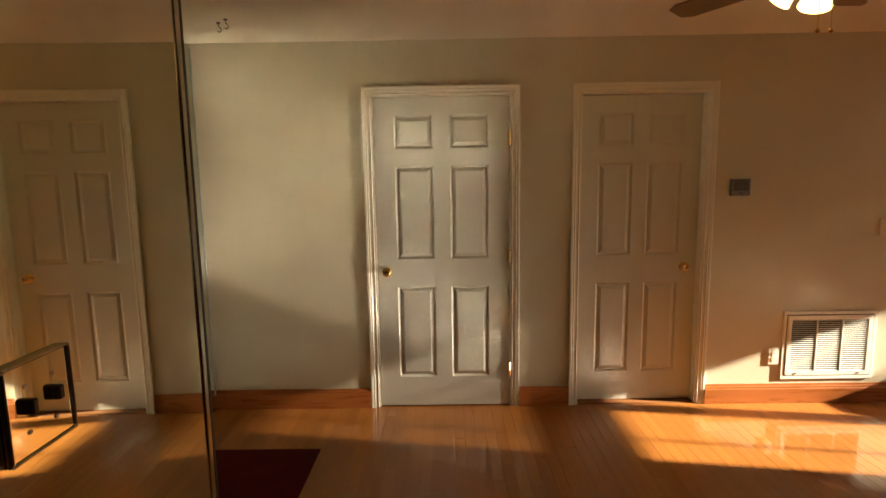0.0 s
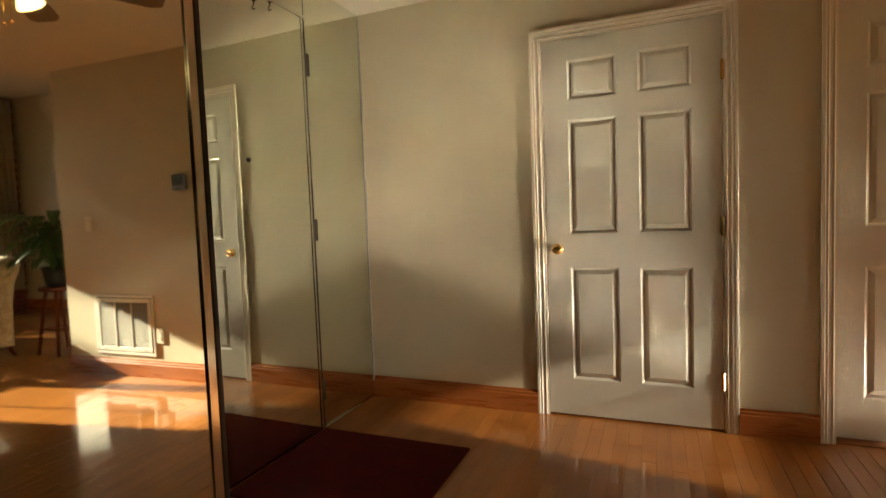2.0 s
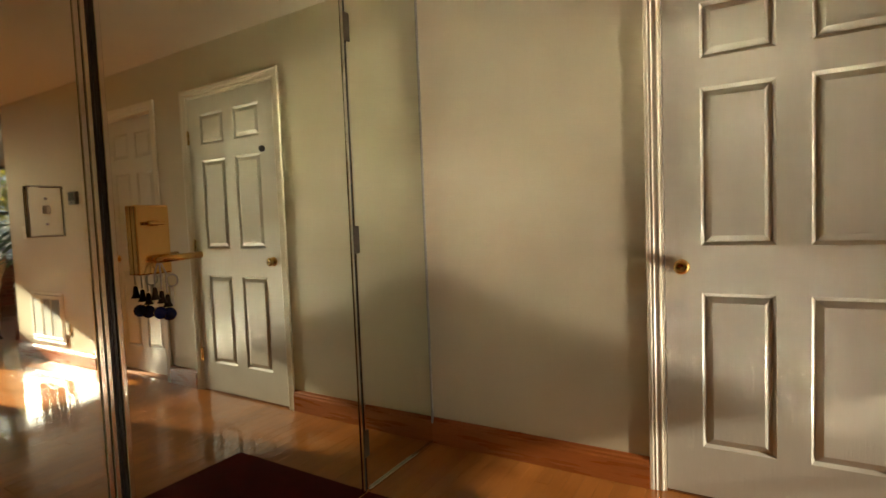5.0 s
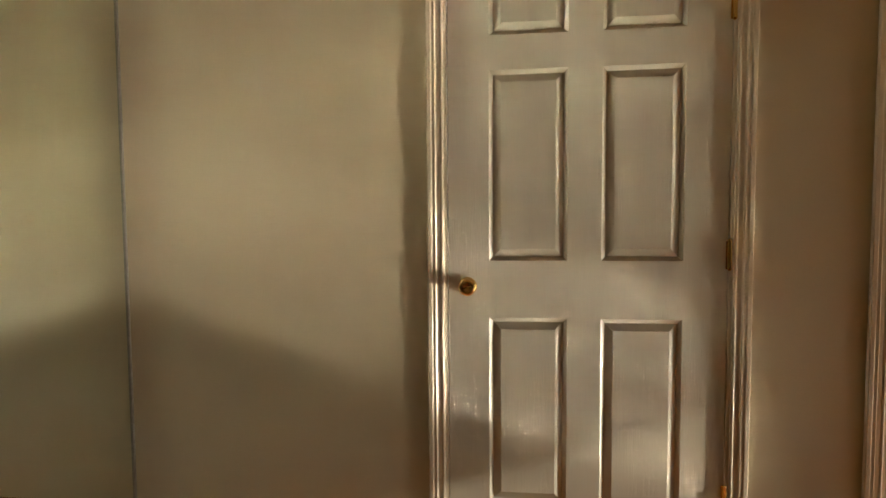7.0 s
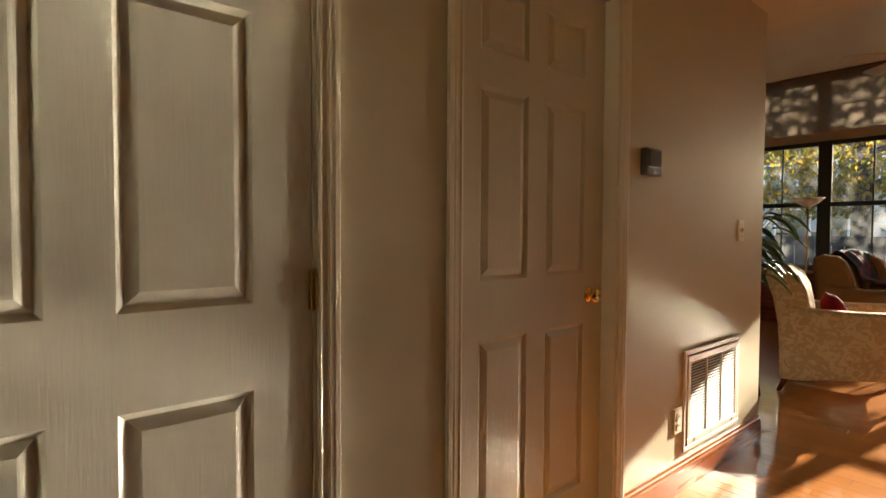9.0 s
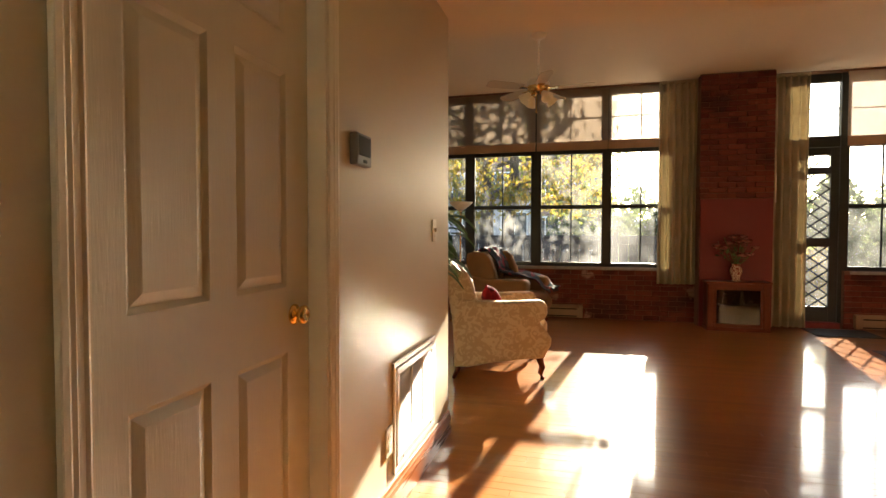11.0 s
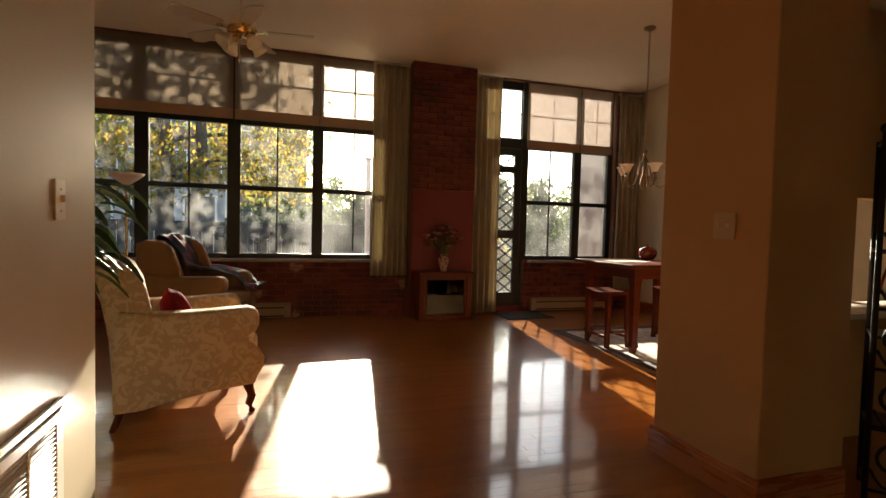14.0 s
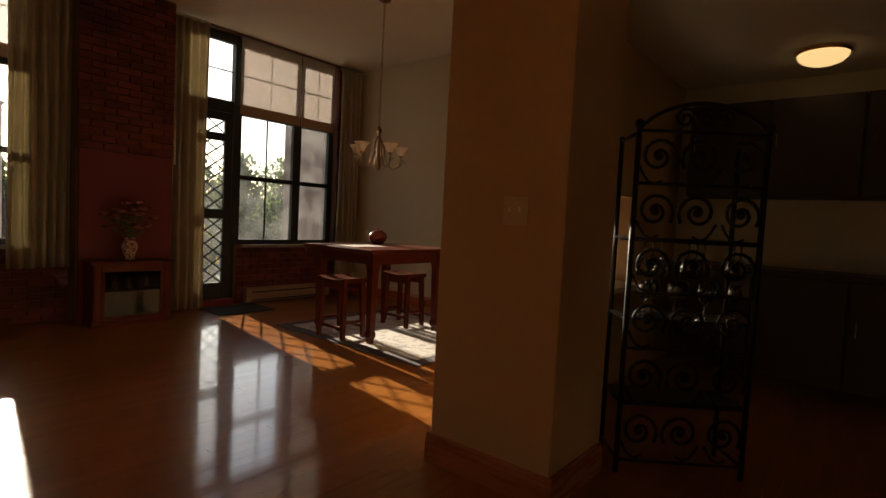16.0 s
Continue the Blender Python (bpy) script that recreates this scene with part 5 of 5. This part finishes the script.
def ceiling_fan(m, rod, radius, turn, blade_mat, lit, label, kit=0.0):
    f = thing("ceiling_fan", m, label, "ceiling fan")
    if rod > 0.1:
        part("canopy", lathe([(0, 0), (0.075, 0), (0.07, -0.03), (0.03, -0.055), (0, -0.055)], 24), FROST, f, "", True)
        part("rod", tube([(0, 0, -0.05), (0, 0, -rod)], 0.010, 8), FROST, f)
    part("motor", lathe([(0, -rod + 0.01), (0.05, -rod), (0.105, -rod - 0.025), (0.115, -rod - 0.06), (0.115, -rod - 0.10), (0.09, -rod - 0.13), (0.05, -rod - 0.14), (0, -rod - 0.14)], 28), BRASS if lit else FROST, f, "rounded motor housing", True)
    part("motor_band", lathe([(0.117, -rod - 0.09), (0.119, -rod - 0.1), (0.1, -rod - 0.135), (0.06, -rod - 0.15), (0, -rod - 0.15)], 28), BRASS, f, "brass trim", True)
    for k in range(5):
        iron = part("blade_iron", extrude([(0.09, -0.02), (0.2, -0.035), (0.2, 0.035), (0.09, 0.02)], "z", -rod - 0.112, -rod - 0.106), BRASS, f)
        iron.matrix_local = pose(0, 0, 0, 0, 0, turn + 72 * k)
        bl = part("blade", extrude([(0.17, -0.05), (0.25, -0.062), (radius - 0.05, -0.07), (radius, -0.045), (radius, 0.045), (radius - 0.05, 0.07), (0.25, 0.062), (0.17, 0.05)], "z", -0.004, 0.004, 0.001), blade_mat, f)
        bl.matrix_local = pose(0, 0, -rod - 0.10, 0, 0, turn + 72 * k) @ pose(0, 0, 0, 12, 0, 0)
    for k in range(4):
        a = radians(turn + 40 + 90 * k)
        ca, sa = math.cos(a), math.sin(a)
        part("light_arm", tube([(0.03 * ca, 0.03 * sa, kit - rod - 0.15), (0.08 * ca, 0.08 * sa, kit - rod - 0.17), (0.11 * ca, 0.11 * sa, kit - rod - 0.165)], 0.009, 7), BRASS, f)
        gl2 = part("glass_shade", lathe([(0.02, 0), (0.03, 0.02), (0.045, 0.06), (0.062, 0.10), (0.058, 0.10), (0.04, 0.06), (0.02, 0.01)], 18), LAMPON if lit and k in (0, 3) else FROST, f, "bell-shaped glass shade", True)
        gl2.matrix_local = pose(0.10 * ca, 0.10 * sa, kit - rod - 0.165) @ pose(0, 0, 0, 0, 0, turn + 40 + 90 * k) @ pose(0, 0, 0, 0, 135, 0)
    for dx in (-0.02, 0.03):
        part("pull_chain", tube([(dx, 0.02, -rod - 0.15), (dx, 0.02, -rod - 0.33)], 0.0016, 5), BRASS, f)
        part("pull_knob", ball((dx, 0.02, -rod - 0.335), 0.009), BRASS, f)


ceiling_fan(pose(6.46, 4.18, HIGH), 0.44, 0.55, -95, BLADE, False, "pale five-blade ceiling fan with glass shades")
ceiling_fan(pose(2.28, 3.14, LOW), 0.004, 0.66, 120, BLADE2, True, "brown-bladed hall ceiling fan with a lit lamp", 0.035)

# ---- kitchen side ----
RP, RQ = Vector((3.53, 1.46, 0)), Vector((3.07, 1.115, 0))
along = (RQ - RP).normalized()
back = Vector((-along.y, along.x, 0)) * 0.30
if back.y > 0:
    back = -back
RW = (RQ - RP).length
ang = math.degrees(math.atan2(along.y, along.x))
rk = thing("iron_rack", pose(RP.x, RP.y, 0, 0, 0, ang), "black wrought-iron rack with scrolled front beside the pillar", "rack")
RH = 1.60


def bar(name, pts, r, nn=6):
    return part(name, tube(pts, r, nn), IRON, rk, "", True)


DB = 0.26
for u in (0, RW):
    bar("front_post", [(u, 0, 0), (u, 0, RH)], 0.013)
    bar("back_post", [(u, DB, 0), (u, DB, RH)], 0.012)
    part("finial", ball((u, 0, RH + 0.02), 0.022), IRON, rk, "", True)
    for z in (0.06, 0.33, 0.72, 1.10, 1.58):
        bar("side_bar", [(u, 0, z), (u, DB, z)], 0.008)
for z in (0.06, 0.33, 0.59, 0.85, 1.10, 1.352, 1.59):
    bar("cross_bar", [(0, 0, z), (RW, 0, z)], 0.008)
crest = [(RW * (0.5 + 0.5 * math.cos(math.pi * (1 - t / 16))), 0, RH - 0.01 + 0.13 * math.sin(math.pi * t / 16) ** 1.5) for t in range(17)]
bar("crest_bar", crest, 0.010)
for cxx, s in ((0.35, 1), (0.65, -1), (0.5, 1)):
    sp = [(RW * cxx + s * 0.05 * (1 - t / 20) * math.cos(t * 0.6), 0, RH + 0.05 + 0.05 * (1 - t / 20) * math.sin(t * 0.6)) for t in range(18)]
    bar("crest_scroll", sp, 0.007)
cw = RW / 3
for row_z, r0 in ((1.476, 0.09), (1.227, 0.088), (0.98, 0.088), (0.72, 0.088), (0.46, 0.088), (0.20, 0.088)):
    for k in range(3):
        cx = cw * (k + 0.5)
        s = -1 if k % 2 else 1
        sp = [(cx + s * r0 * (1 - t / 27) * math.cos(t * 0.45 - 0.6), 0.004, row_z + r0 * (1 - t / 27) * math.sin(t * 0.45 - 0.6)) for t in range(24)]
        bar("scroll", sp, 0.0085)
        part("scroll_eye", ball((cx, 0.004, row_z), 0.02), IRON, rk, "", True)
        tail = [(cx + s * (r0 * math.cos(t * 0.35 + 2.6) + 0.02 * t / 6), -0.004, row_z - r0 * 0.75 - 0.035 * t / 6 + 0.03 * math.sin(t)) for t in range(7)]
        bar("tendril", tail, 0.006)
for z in (0.33, 0.72):
    part("shelf", box(0.01, 0.012, z, RW - 0.01, DB - 0.01, z + 0.012, 0.002), IRON, rk)
for k in range(7):
    wg = thing("wine_glass", pose(RP.x, RP.y, 0, 0, 0, ang) @ pose(0.10 + 0.07 * k, 0.07 + 0.10 * (k % 2), 0.7325), "clear stemmed wine glass on the iron rack", "glass", "glasses on the rack")
    part("bowl", lathe([(0, 0), (0.032, 0.001), (0.03, 0.004), (0.005, 0.01), (0.004, 0.07), (0.02, 0.085), (0.034, 0.12), (0.03, 0.165), (0.028, 0.165), (0.032, 0.12), (0.015, 0.088), (0, 0.085)], 16), BOTTLE, wg, "", True)
for k in range(8):
    wg = thing("wine_glass", pose(RP.x, RP.y, 0, 0, 0, ang) @ pose(0.07 + 0.068 * k, 0.03 + 0.07 * (k % 3), 1.095) @ pose(0, 0, 0, 180, 0, 0), "clear stemmed wine glass hanging in the iron rack", "glass", "glasses hanging in the rack")
    part("bowl", lathe([(0, 0), (0.032, 0.001), (0.03, 0.004), (0.005, 0.01), (0.004, 0.07), (0.02, 0.085), (0.034, 0.12), (0.03, 0.165), (0.028, 0.165), (0.032, 0.12), (0.015, 0.088), (0, 0.085)], 16), BOTTLE, wg, "", True)
for z in (1.09,):
    for v in (0.03, 0.10, 0.17):
        bar("stemware_bar", [(0, v, z), (RW, v, z)], 0.005)


def cabinet_unit(x0, x1, y0, y1, z0, z1, front, label, group):
    c = thing("kitchen_cabinet", None, label, "cabinet", group)
    part("body", box(x0, y0, z0, x1, y1, z1), CABINET, c)
    d = part("door", box(x0 + 0.006, y1, z0 + 0.01, x1 - 0.006, y1 + 0.02, z1 - 0.01, 0.004), CABINET, c)
    part("handle", tube([(x1 - 0.05, y1 + 0.02, (z0 + z1) / 2), (x1 - 0.05, y1 + 0.045, (z0 + z1) / 2 + 0.01), (x1 - 0.05, y1 + 0.045, (z0 + z1) / 2 + 0.10), (x1 - 0.05, y1 + 0.02, (z0 + z1) / 2 + 0.11)], 0.005, 6), STEEL, d)


for k in range(6):
    cabinet_unit(0.45 + 0.58 * k, 0.45 + 0.58 * (k + 1) - 0.004, SY + 0.002, SY + 0.56, 0.1, 0.86, 1, "dark kitchen base cabinet along the wall", "base cabinets")
    cabinet_unit(0.45 + 0.58 * k, 0.45 + 0.58 * (k + 1) - 0.004, SY + 0.002, SY + 0.33, 1.45, 2.2, 1, "dark kitchen wall cabinet", "wall cabinets")
ct = thing("worktop", None, "dark kitchen worktop on the base cabinets", "worktop")
part("top", box(0.45, SY + 0.001, 0.861, 3.93, SY + 0.6, 0.9, 0.006, 2), CABINET, ct)

kl = thing("ceiling_light", pose(3.03, -0.56, LOW), "lit round glass dome light on the kitchen ceiling", "ceiling light")
part("base", lathe([(0, 0), (0.165, 0), (0.165, -0.02), (0.15, -0.028), (0, -0.028)], 28), BRASS, kl, "brass ring", True)
part("dome", lathe([(0.152, -0.026), (0.145, -0.05), (0.12, -0.075), (0.08, -0.092), (0.035, -0.1), (0, -0.102)], 28), DOMELIGHT, kl, "glowing warm glass dome", True)

# spindle-back chair beyond the hatch
wc = thing("spindle_chair", pose(5.0, -0.78, 0, 0, 0, 150), "cherry spindle-back chair beyond the serving hatch", "chair")
part("seat", rounded(-0.21, -0.2, 0.45, 0.21, 0.2, 0.485, 0.012, 3), CHERRY, wc, "", True)
for sx in (-1, 1):
    for sy in (-1, 1):
        part("leg", tube([(sx * 0.15, sy * 0.14, 0.452), (sx * 0.19, sy * 0.18, 0.0)], 0.016, 8), CHERRY, wc, "", True)
hoop = [(0.2 * math.cos(a * math.pi / 16), 0.17 + 0.10 * math.sin(a * math.pi / 16), 0.48 + 0.64 * math.sin(a * math.pi / 16) ** 0.7) for a in range(17)]
part("hoop", tube(hoop, 0.012, 8), CHERRY, wc, "bent hoop back", True)
for k in range(5):
    x = -0.12 + 0.06 * k
    s2 = math.sin(math.acos(x / 0.2))
    part("spindle", tube([(x, 0.17, 0.48), (x, 0.17 + 0.10 * s2, 0.48 + 0.64 * s2 ** 0.7)], 0.006, 6), CHERRY, wc, "", True)

# ---- outdoors ----
setting("ground", box(WX + 0.33, -400, -0.35, 500, 400, -0.2), GROUND, "lawn and paving outside the windows")
fence = thing("fence", None, "dark weathered board fence along the terrace", "fence")
FXX = 12.6
for i in range(44):
    y = 1.6 + i * 0.2
    part("board", box(FXX, y, -0.2, FXX + 0.025, y + 0.185, 1.10, 0.004), FENCE, fence)
part("rail", box(FXX - 0.04, 1.6, 0.95, FXX, 10.4, 1.05, 0.004), FENCE, fence)
part("rail", box(FXX - 0.05, 1.6, 1.10, FXX + 0.06, 10.4, 1.14, 0.004), FENCE, fence)
for i in range(5):
    y = 3.0 + i * 1.7
    part("post", box(FXX - 0.07, y, -0.2, FXX + 0.03, y + 0.1, 1.22, 0.006), FENCE, fence)
for i in range(10):
    y = 3.55 + 0.24 * i + (0.5 if i > 4 else 0)
    gl = thing("garden_light", pose(11.9, y, -0.2), "small garden light on a stake", "lamp", "garden lights")
    part("stake", tube([(0, 0, 0), (0, 0, 1.02)], 0.006, 6), STEEL, gl)
    part("cap", lathe([(0, 1.02), (0.024, 1.02), (0.027, 1.035), (0.014, 1.055), (0, 1.065)], 10), STEEL, gl, "bright metal cap")


def tree(name, m, label, height, stems, crown, n, leaf, size, seed):
    t2 = thing(name, m, label, "tree")
    rng = random.Random(seed)
    for sx, sy, lean_x, lean_y, r in stems:
        pts = [(sx + lean_x * (k / 8) ** 1.3 * height, sy + lean_y * (k / 8) ** 1.3 * height + 0.06 * math.sin(k * 1.7 + seed), height * k / 8) for k in range(9)]
        part("trunk", tube(pts, r, 12, taper=0.35), BARK, t2, "", True)
        for j in range(7):
            p = Vector(pts[3 + j % 5])
            a = rng.uniform(0, 6.28)
            ln = rng.uniform(1.2, 2.6)
            q = [p + Vector((math.cos(a) * ln * u, math.sin(a) * ln * u, 0.35 * ln * u - 0.25 * ln * u * u)) for u in (0, 0.25, 0.5, 0.75, 1)]
            part("limb", tube(q, r * 0.3, 6, taper=0.25), BARK, t2, "", True)
    clumps = []
    for _ in range(crown[6]):
        clumps.append((rng.uniform(crown[0], crown[1]), rng.uniform(crown[2], crown[3]), rng.uniform(crown[4], crown[5]), rng.uniform(0.35, 0.8)))

    def place(r2):
        c = r2.choice(clumps)
        d = Vector((r2.gauss(0, 0.5), r2.gauss(0, 0.5), r2.gauss(0, 0.4))) * c[3]
        return Vector(c[:3]) + d
    me2 = leafage(n, place, size, seed)
    me2.materials.append(leaf)
    o = new("crown", me2)
    o.parent = t2
    return t2


tree("tree", pose(16.0, 6.1, -0.2), "broad tree with two stems and yellow autumn leaves", 6.5,
     [(0, 0.25, 0.0, 0.03, 0.24), (0.1, -0.3, 0.0, -0.05, 0.2)], (-2.4, 2.0, -3.0, 4.6, 1.9, 7.4, 300), 22000, YELLOW, 0.145, 5)
tree("tree", pose(24.0, 3.0, -0.2), "small distant green garden tree", 4.0, [(0, 0, 0, 0, 0.15)], (-1.2, 1.2, -1.6, 1.6, 1.0, 3.0, 40), 2500, HEDGE, 0.22, 8)


def bush(m, rx, ry, h, n, leaf, seed, label):
    b = thing("bush", m, label, "bush", "garden bushes")
    rng0 = random.Random(seed)
    for k in range(5):
        a = k * 1.3
        part("stem", tube([(0, 0, 0), (math.cos(a) * rx * 0.3, math.sin(a) * ry * 0.3, h * 0.5), (math.cos(a) * rx * 0.6, math.sin(a) * ry * 0.6, h * 0.8)], 0.02, 5, taper=0.4), BARK, b)

    def place(r2):
        a, u = r2.uniform(0, 6.28), r2.random() ** 0.5
        z = r2.random()
        k = (1 - z ** 3) ** 0.5 * (0.8 + 0.25 * math.sin(3 * a + seed))
        return (math.cos(a) * rx * u * k, math.sin(a) * ry * u * k, h * z * (0.9 + 0.15 * math.sin(5 * a)))
    me2 = leafage(n, place, 0.17, seed)
    me2.materials.append(leaf)
    o = new("leaves", me2)
    o.parent = b


for i, (bx, by, h) in enumerate(((17.5, -1.2, 2.7), (17.8, -3.0, 2.9), (17.2, 0.4, 2.6), (18.5, -5.0, 3.0), (17.6, 1.5, 2.2), (19.5, -7.4, 3.2), (20.0, 2.6, 1.9))):
    bush(pose(bx, by, -0.2), 1.3, 1.4, h, 4200, HEDGE, 30 + i, "dense dark green garden bush")
bush(pose(12.0, -0.45, -0.2), 0.6, 0.5, 1.15, 900, YELLOW, 50, "low yellow-green bush beyond the window")


def block(name, m, w, d, storeys, sh, bays, wall, label):
    """A far building with its face towards -x."""
    b = thing(name, m, label, "building")
    H0 = storeys * sh
    part("wall", box(0, -w / 2, 0, d, w / 2, H0 + 0.4), wall, b)
    part("roof", box(-0.4, -w / 2 - 0.4, H0 + 0.4, d + 0.4, w / 2 + 0.4, H0 + 0.7, 0.02), FENCE, b)
    for s in range(storeys):
        for k in range(bays):
            y = -w / 2 + (k + 0.5) * w / bays
            z = s * sh + 0.9
            wd = w / bays * 0.3
            wf = part("window", box(-0.08, y - wd - 0.08, z - 0.08, 0.02, y + wd + 0.08, z + 1.6), WHITE, b)
            part("pane", box(-0.1, y - wd, z, -0.07, y - 0.04, z + 1.5), PANE_FAR, wf)
            part("pane", box(-0.1, y + 0.04, z, -0.07, y + wd, z + 1.5), PANE_FAR, wf)


block("apartment_building", pose(36, 17, -0.2), 30, 10, 3, 3.0, 11, FACADE, "brick apartment block with white windows beyond the fence")
block("garage_building", pose(27, 12, -0.2), 12, 4, 1, 2.7, 6, FACADE2, "low pale building with dark windows behind the fence")


# garden wall and white post outside the right-hand window
gw = thing("garden_wall", None, "low rendered garden wall beyond the bushes", "wall")
part("wall", box(21.5, -14, -0.2, 21.8, 2.8, 1.6, 0.02), FACADE2, gw)
part("coping", box(21.45, -14, 1.6, 21.85, 2.8, 1.68, 0.01), WHITE, gw)
wing = thing("brick_wing", None, "red brick side wing of the building outside", "building")
part("wall", box(WX + 0.4, -2.4, -0.2, WX + 2.2, -1.45, 3.4, 0.01), FACADE, wing)
post = thing("white_post", None, "slim white post on the terrace", "post")
part("shaft", box(11.2, 2.3, -0.2, 11.28, 2.38, 2.3, 0.006), WHITE, post)
part("cap", box(11.18, 2.28, 2.3, 11.3, 2.4, 2.34, 0.006), WHITE, post)

# ---- bricks of the window wall and the pier ----
BL, BH, BJ = 0.203, 0.058, 0.0095
brick_rng = random.Random(11)


def brick_mesh(length, seed):
    rng = random.Random(seed)
    b2 = box(0, 0, 0, 0.03, length, BH, 0.004)
    for v in b2.verts:
        v.co += Vector((rng.uniform(-0.0025, 0.0025), rng.uniform(-0.002, 0.002), rng.uniform(-0.002, 0.002)))
    me = bpy.data.meshes.new("brick")
    b2.to_mesh(me)
    b2.free()
    me.materials.append(BRICK)
    return me


whole = [brick_mesh(BL, i) for i in range(6)]
rest = bmesh.new()
made = [0]


def lay(parent, x, y0, y1, z0, z1, single):
    """Running-bond bricks facing -x between y0 and y1."""
    row = 0
    z = z0
    while z + BH <= z1 + 0.004:
        y = y0 - (0.106 if row % 2 else 0)
        while y < y1 - 0.02:
            a, b = max(y, y0), min(y + BL, y1)
            if b - a > 0.03:
                me = brick_rng.choice(whole)
                off = Vector((x - 0.022 + brick_rng.uniform(-0.003, 0.003), a, z))
                sy = (b - a) / BL
                if single(a, z) and made[0] < 300:
                    o = new("brick", me)
                    o.parent = parent
                    o.location = off
                    o.scale = (1, sy, 1)
                    made[0] += 1
                else:
                    m2 = me.copy()
                    m2.transform(Matrix.Translation(off) @ Matrix.Diagonal((1, sy, 1, 1)))
                    rest.from_mesh(m2)
                    bpy.data.meshes.remove(m2)
            y += BL + BJ
        z += BH + BJ
        row += 1


lay(pier, 8.32, 1.462, 2.298, 1.63, HIGH - 0.01, lambda y, z: True)
lay(wall_east, WX + 0.02, 2.3, W1[1], 0.01, SILL - 0.04, lambda y, z: 2.3 < y < 4.4)
lay(wall_east, WX + 0.02, W2[0], 0.6, 0.01, SILL - 0.04, lambda y, z: True)
lay(wall_east, WX + 0.02, W1[1], TOPY, 0.01, HIGH, lambda y, z: False)
lay(wall_east, WX + 0.02, SY, W2[0], 0.01, HIGH, lambda y, z: False)
tagged(part("bricks", rest, BRICK, wall_east), kind="stuff")

# ---- oak strip floor ----
floor = setting("floor", box(-1.0, SY - 0.1, -0.12, WX + 0.5, TOPY + 0.1, -0.012), GAP, "glossy varnished oak strip floor")
PW = 0.064
plank_rng = random.Random(21)
lengths = [0.45, 0.6, 0.75, 0.9, 1.05, 1.2]
plank_meshes = []
for k, ln in enumerate(lengths):
    b2 = box(0.0003, 0.0004, -0.014, PW - 0.0003, ln - 0.0004, 0, 0.0005)
    me = bpy.data.meshes.new("plank")
    b2.to_mesh(me)
    b2.free()
    me.materials.append(OAK)
    plank_meshes.append(me)
rv, rf = [], []
count = 0
x = -0.8
while x < WX + 0.06:
    y = SY - plank_rng.uniform(0, 0.9)
    while y < TOPY:
        k = plank_rng.randrange(len(lengths))
        me = plank_meshes[k]
        if y < SY - 0.01 or y + lengths[k] > TOPY + 0.02:
            # a cut board at the wall
            a0, b0 = max(y, SY), min(y + lengths[k], TOPY)
            if b0 - a0 > 0.02:
                n0 = len(rv)
                rv += [(x + px, py, pz) for px in (0.0007, PW - 0.0007) for py in (a0, b0 - 0.001) for pz in (-0.014, 0.0)]
                rf += [(n0 + i for i in q) for q in ((1, 5, 7, 3), (0, 1, 3, 2), (4, 6, 7, 5), (0, 4, 5, 1), (2, 3, 7, 6))]
                rf[-5:] = [tuple(q) for q in rf[-5:]]
            y += lengths[k]
            continue
        tilt = plank_rng.uniform(-0.30, 0.30)
        slope = plank_rng.uniform(-0.012, 0.012)
        m4 = pose(x, y, plank_rng.uniform(-0.0003, 0), slope, tilt, 0)
        if 0.9 < x < 3.7 and 2.0 < y < 4.4 and count < 300:
            o = new("plank", me)
            o.parent = floor
            o.matrix_local = m4
            count += 1
        else:
            n0 = len(rv)
            rv += [tuple(m4 @ v.co) for v in me.vertices]
            rf += [tuple(n0 + i for i in p.vertices) for p in me.polygons]
        y += lengths[k]
    x += PW
me = bpy.data.meshes.new("planks")
me.from_pydata(rv, [], rf)
me.materials.append(OAK)
planks = new("planks", me)
planks.parent = floor
tagged(planks, kind="stuff")
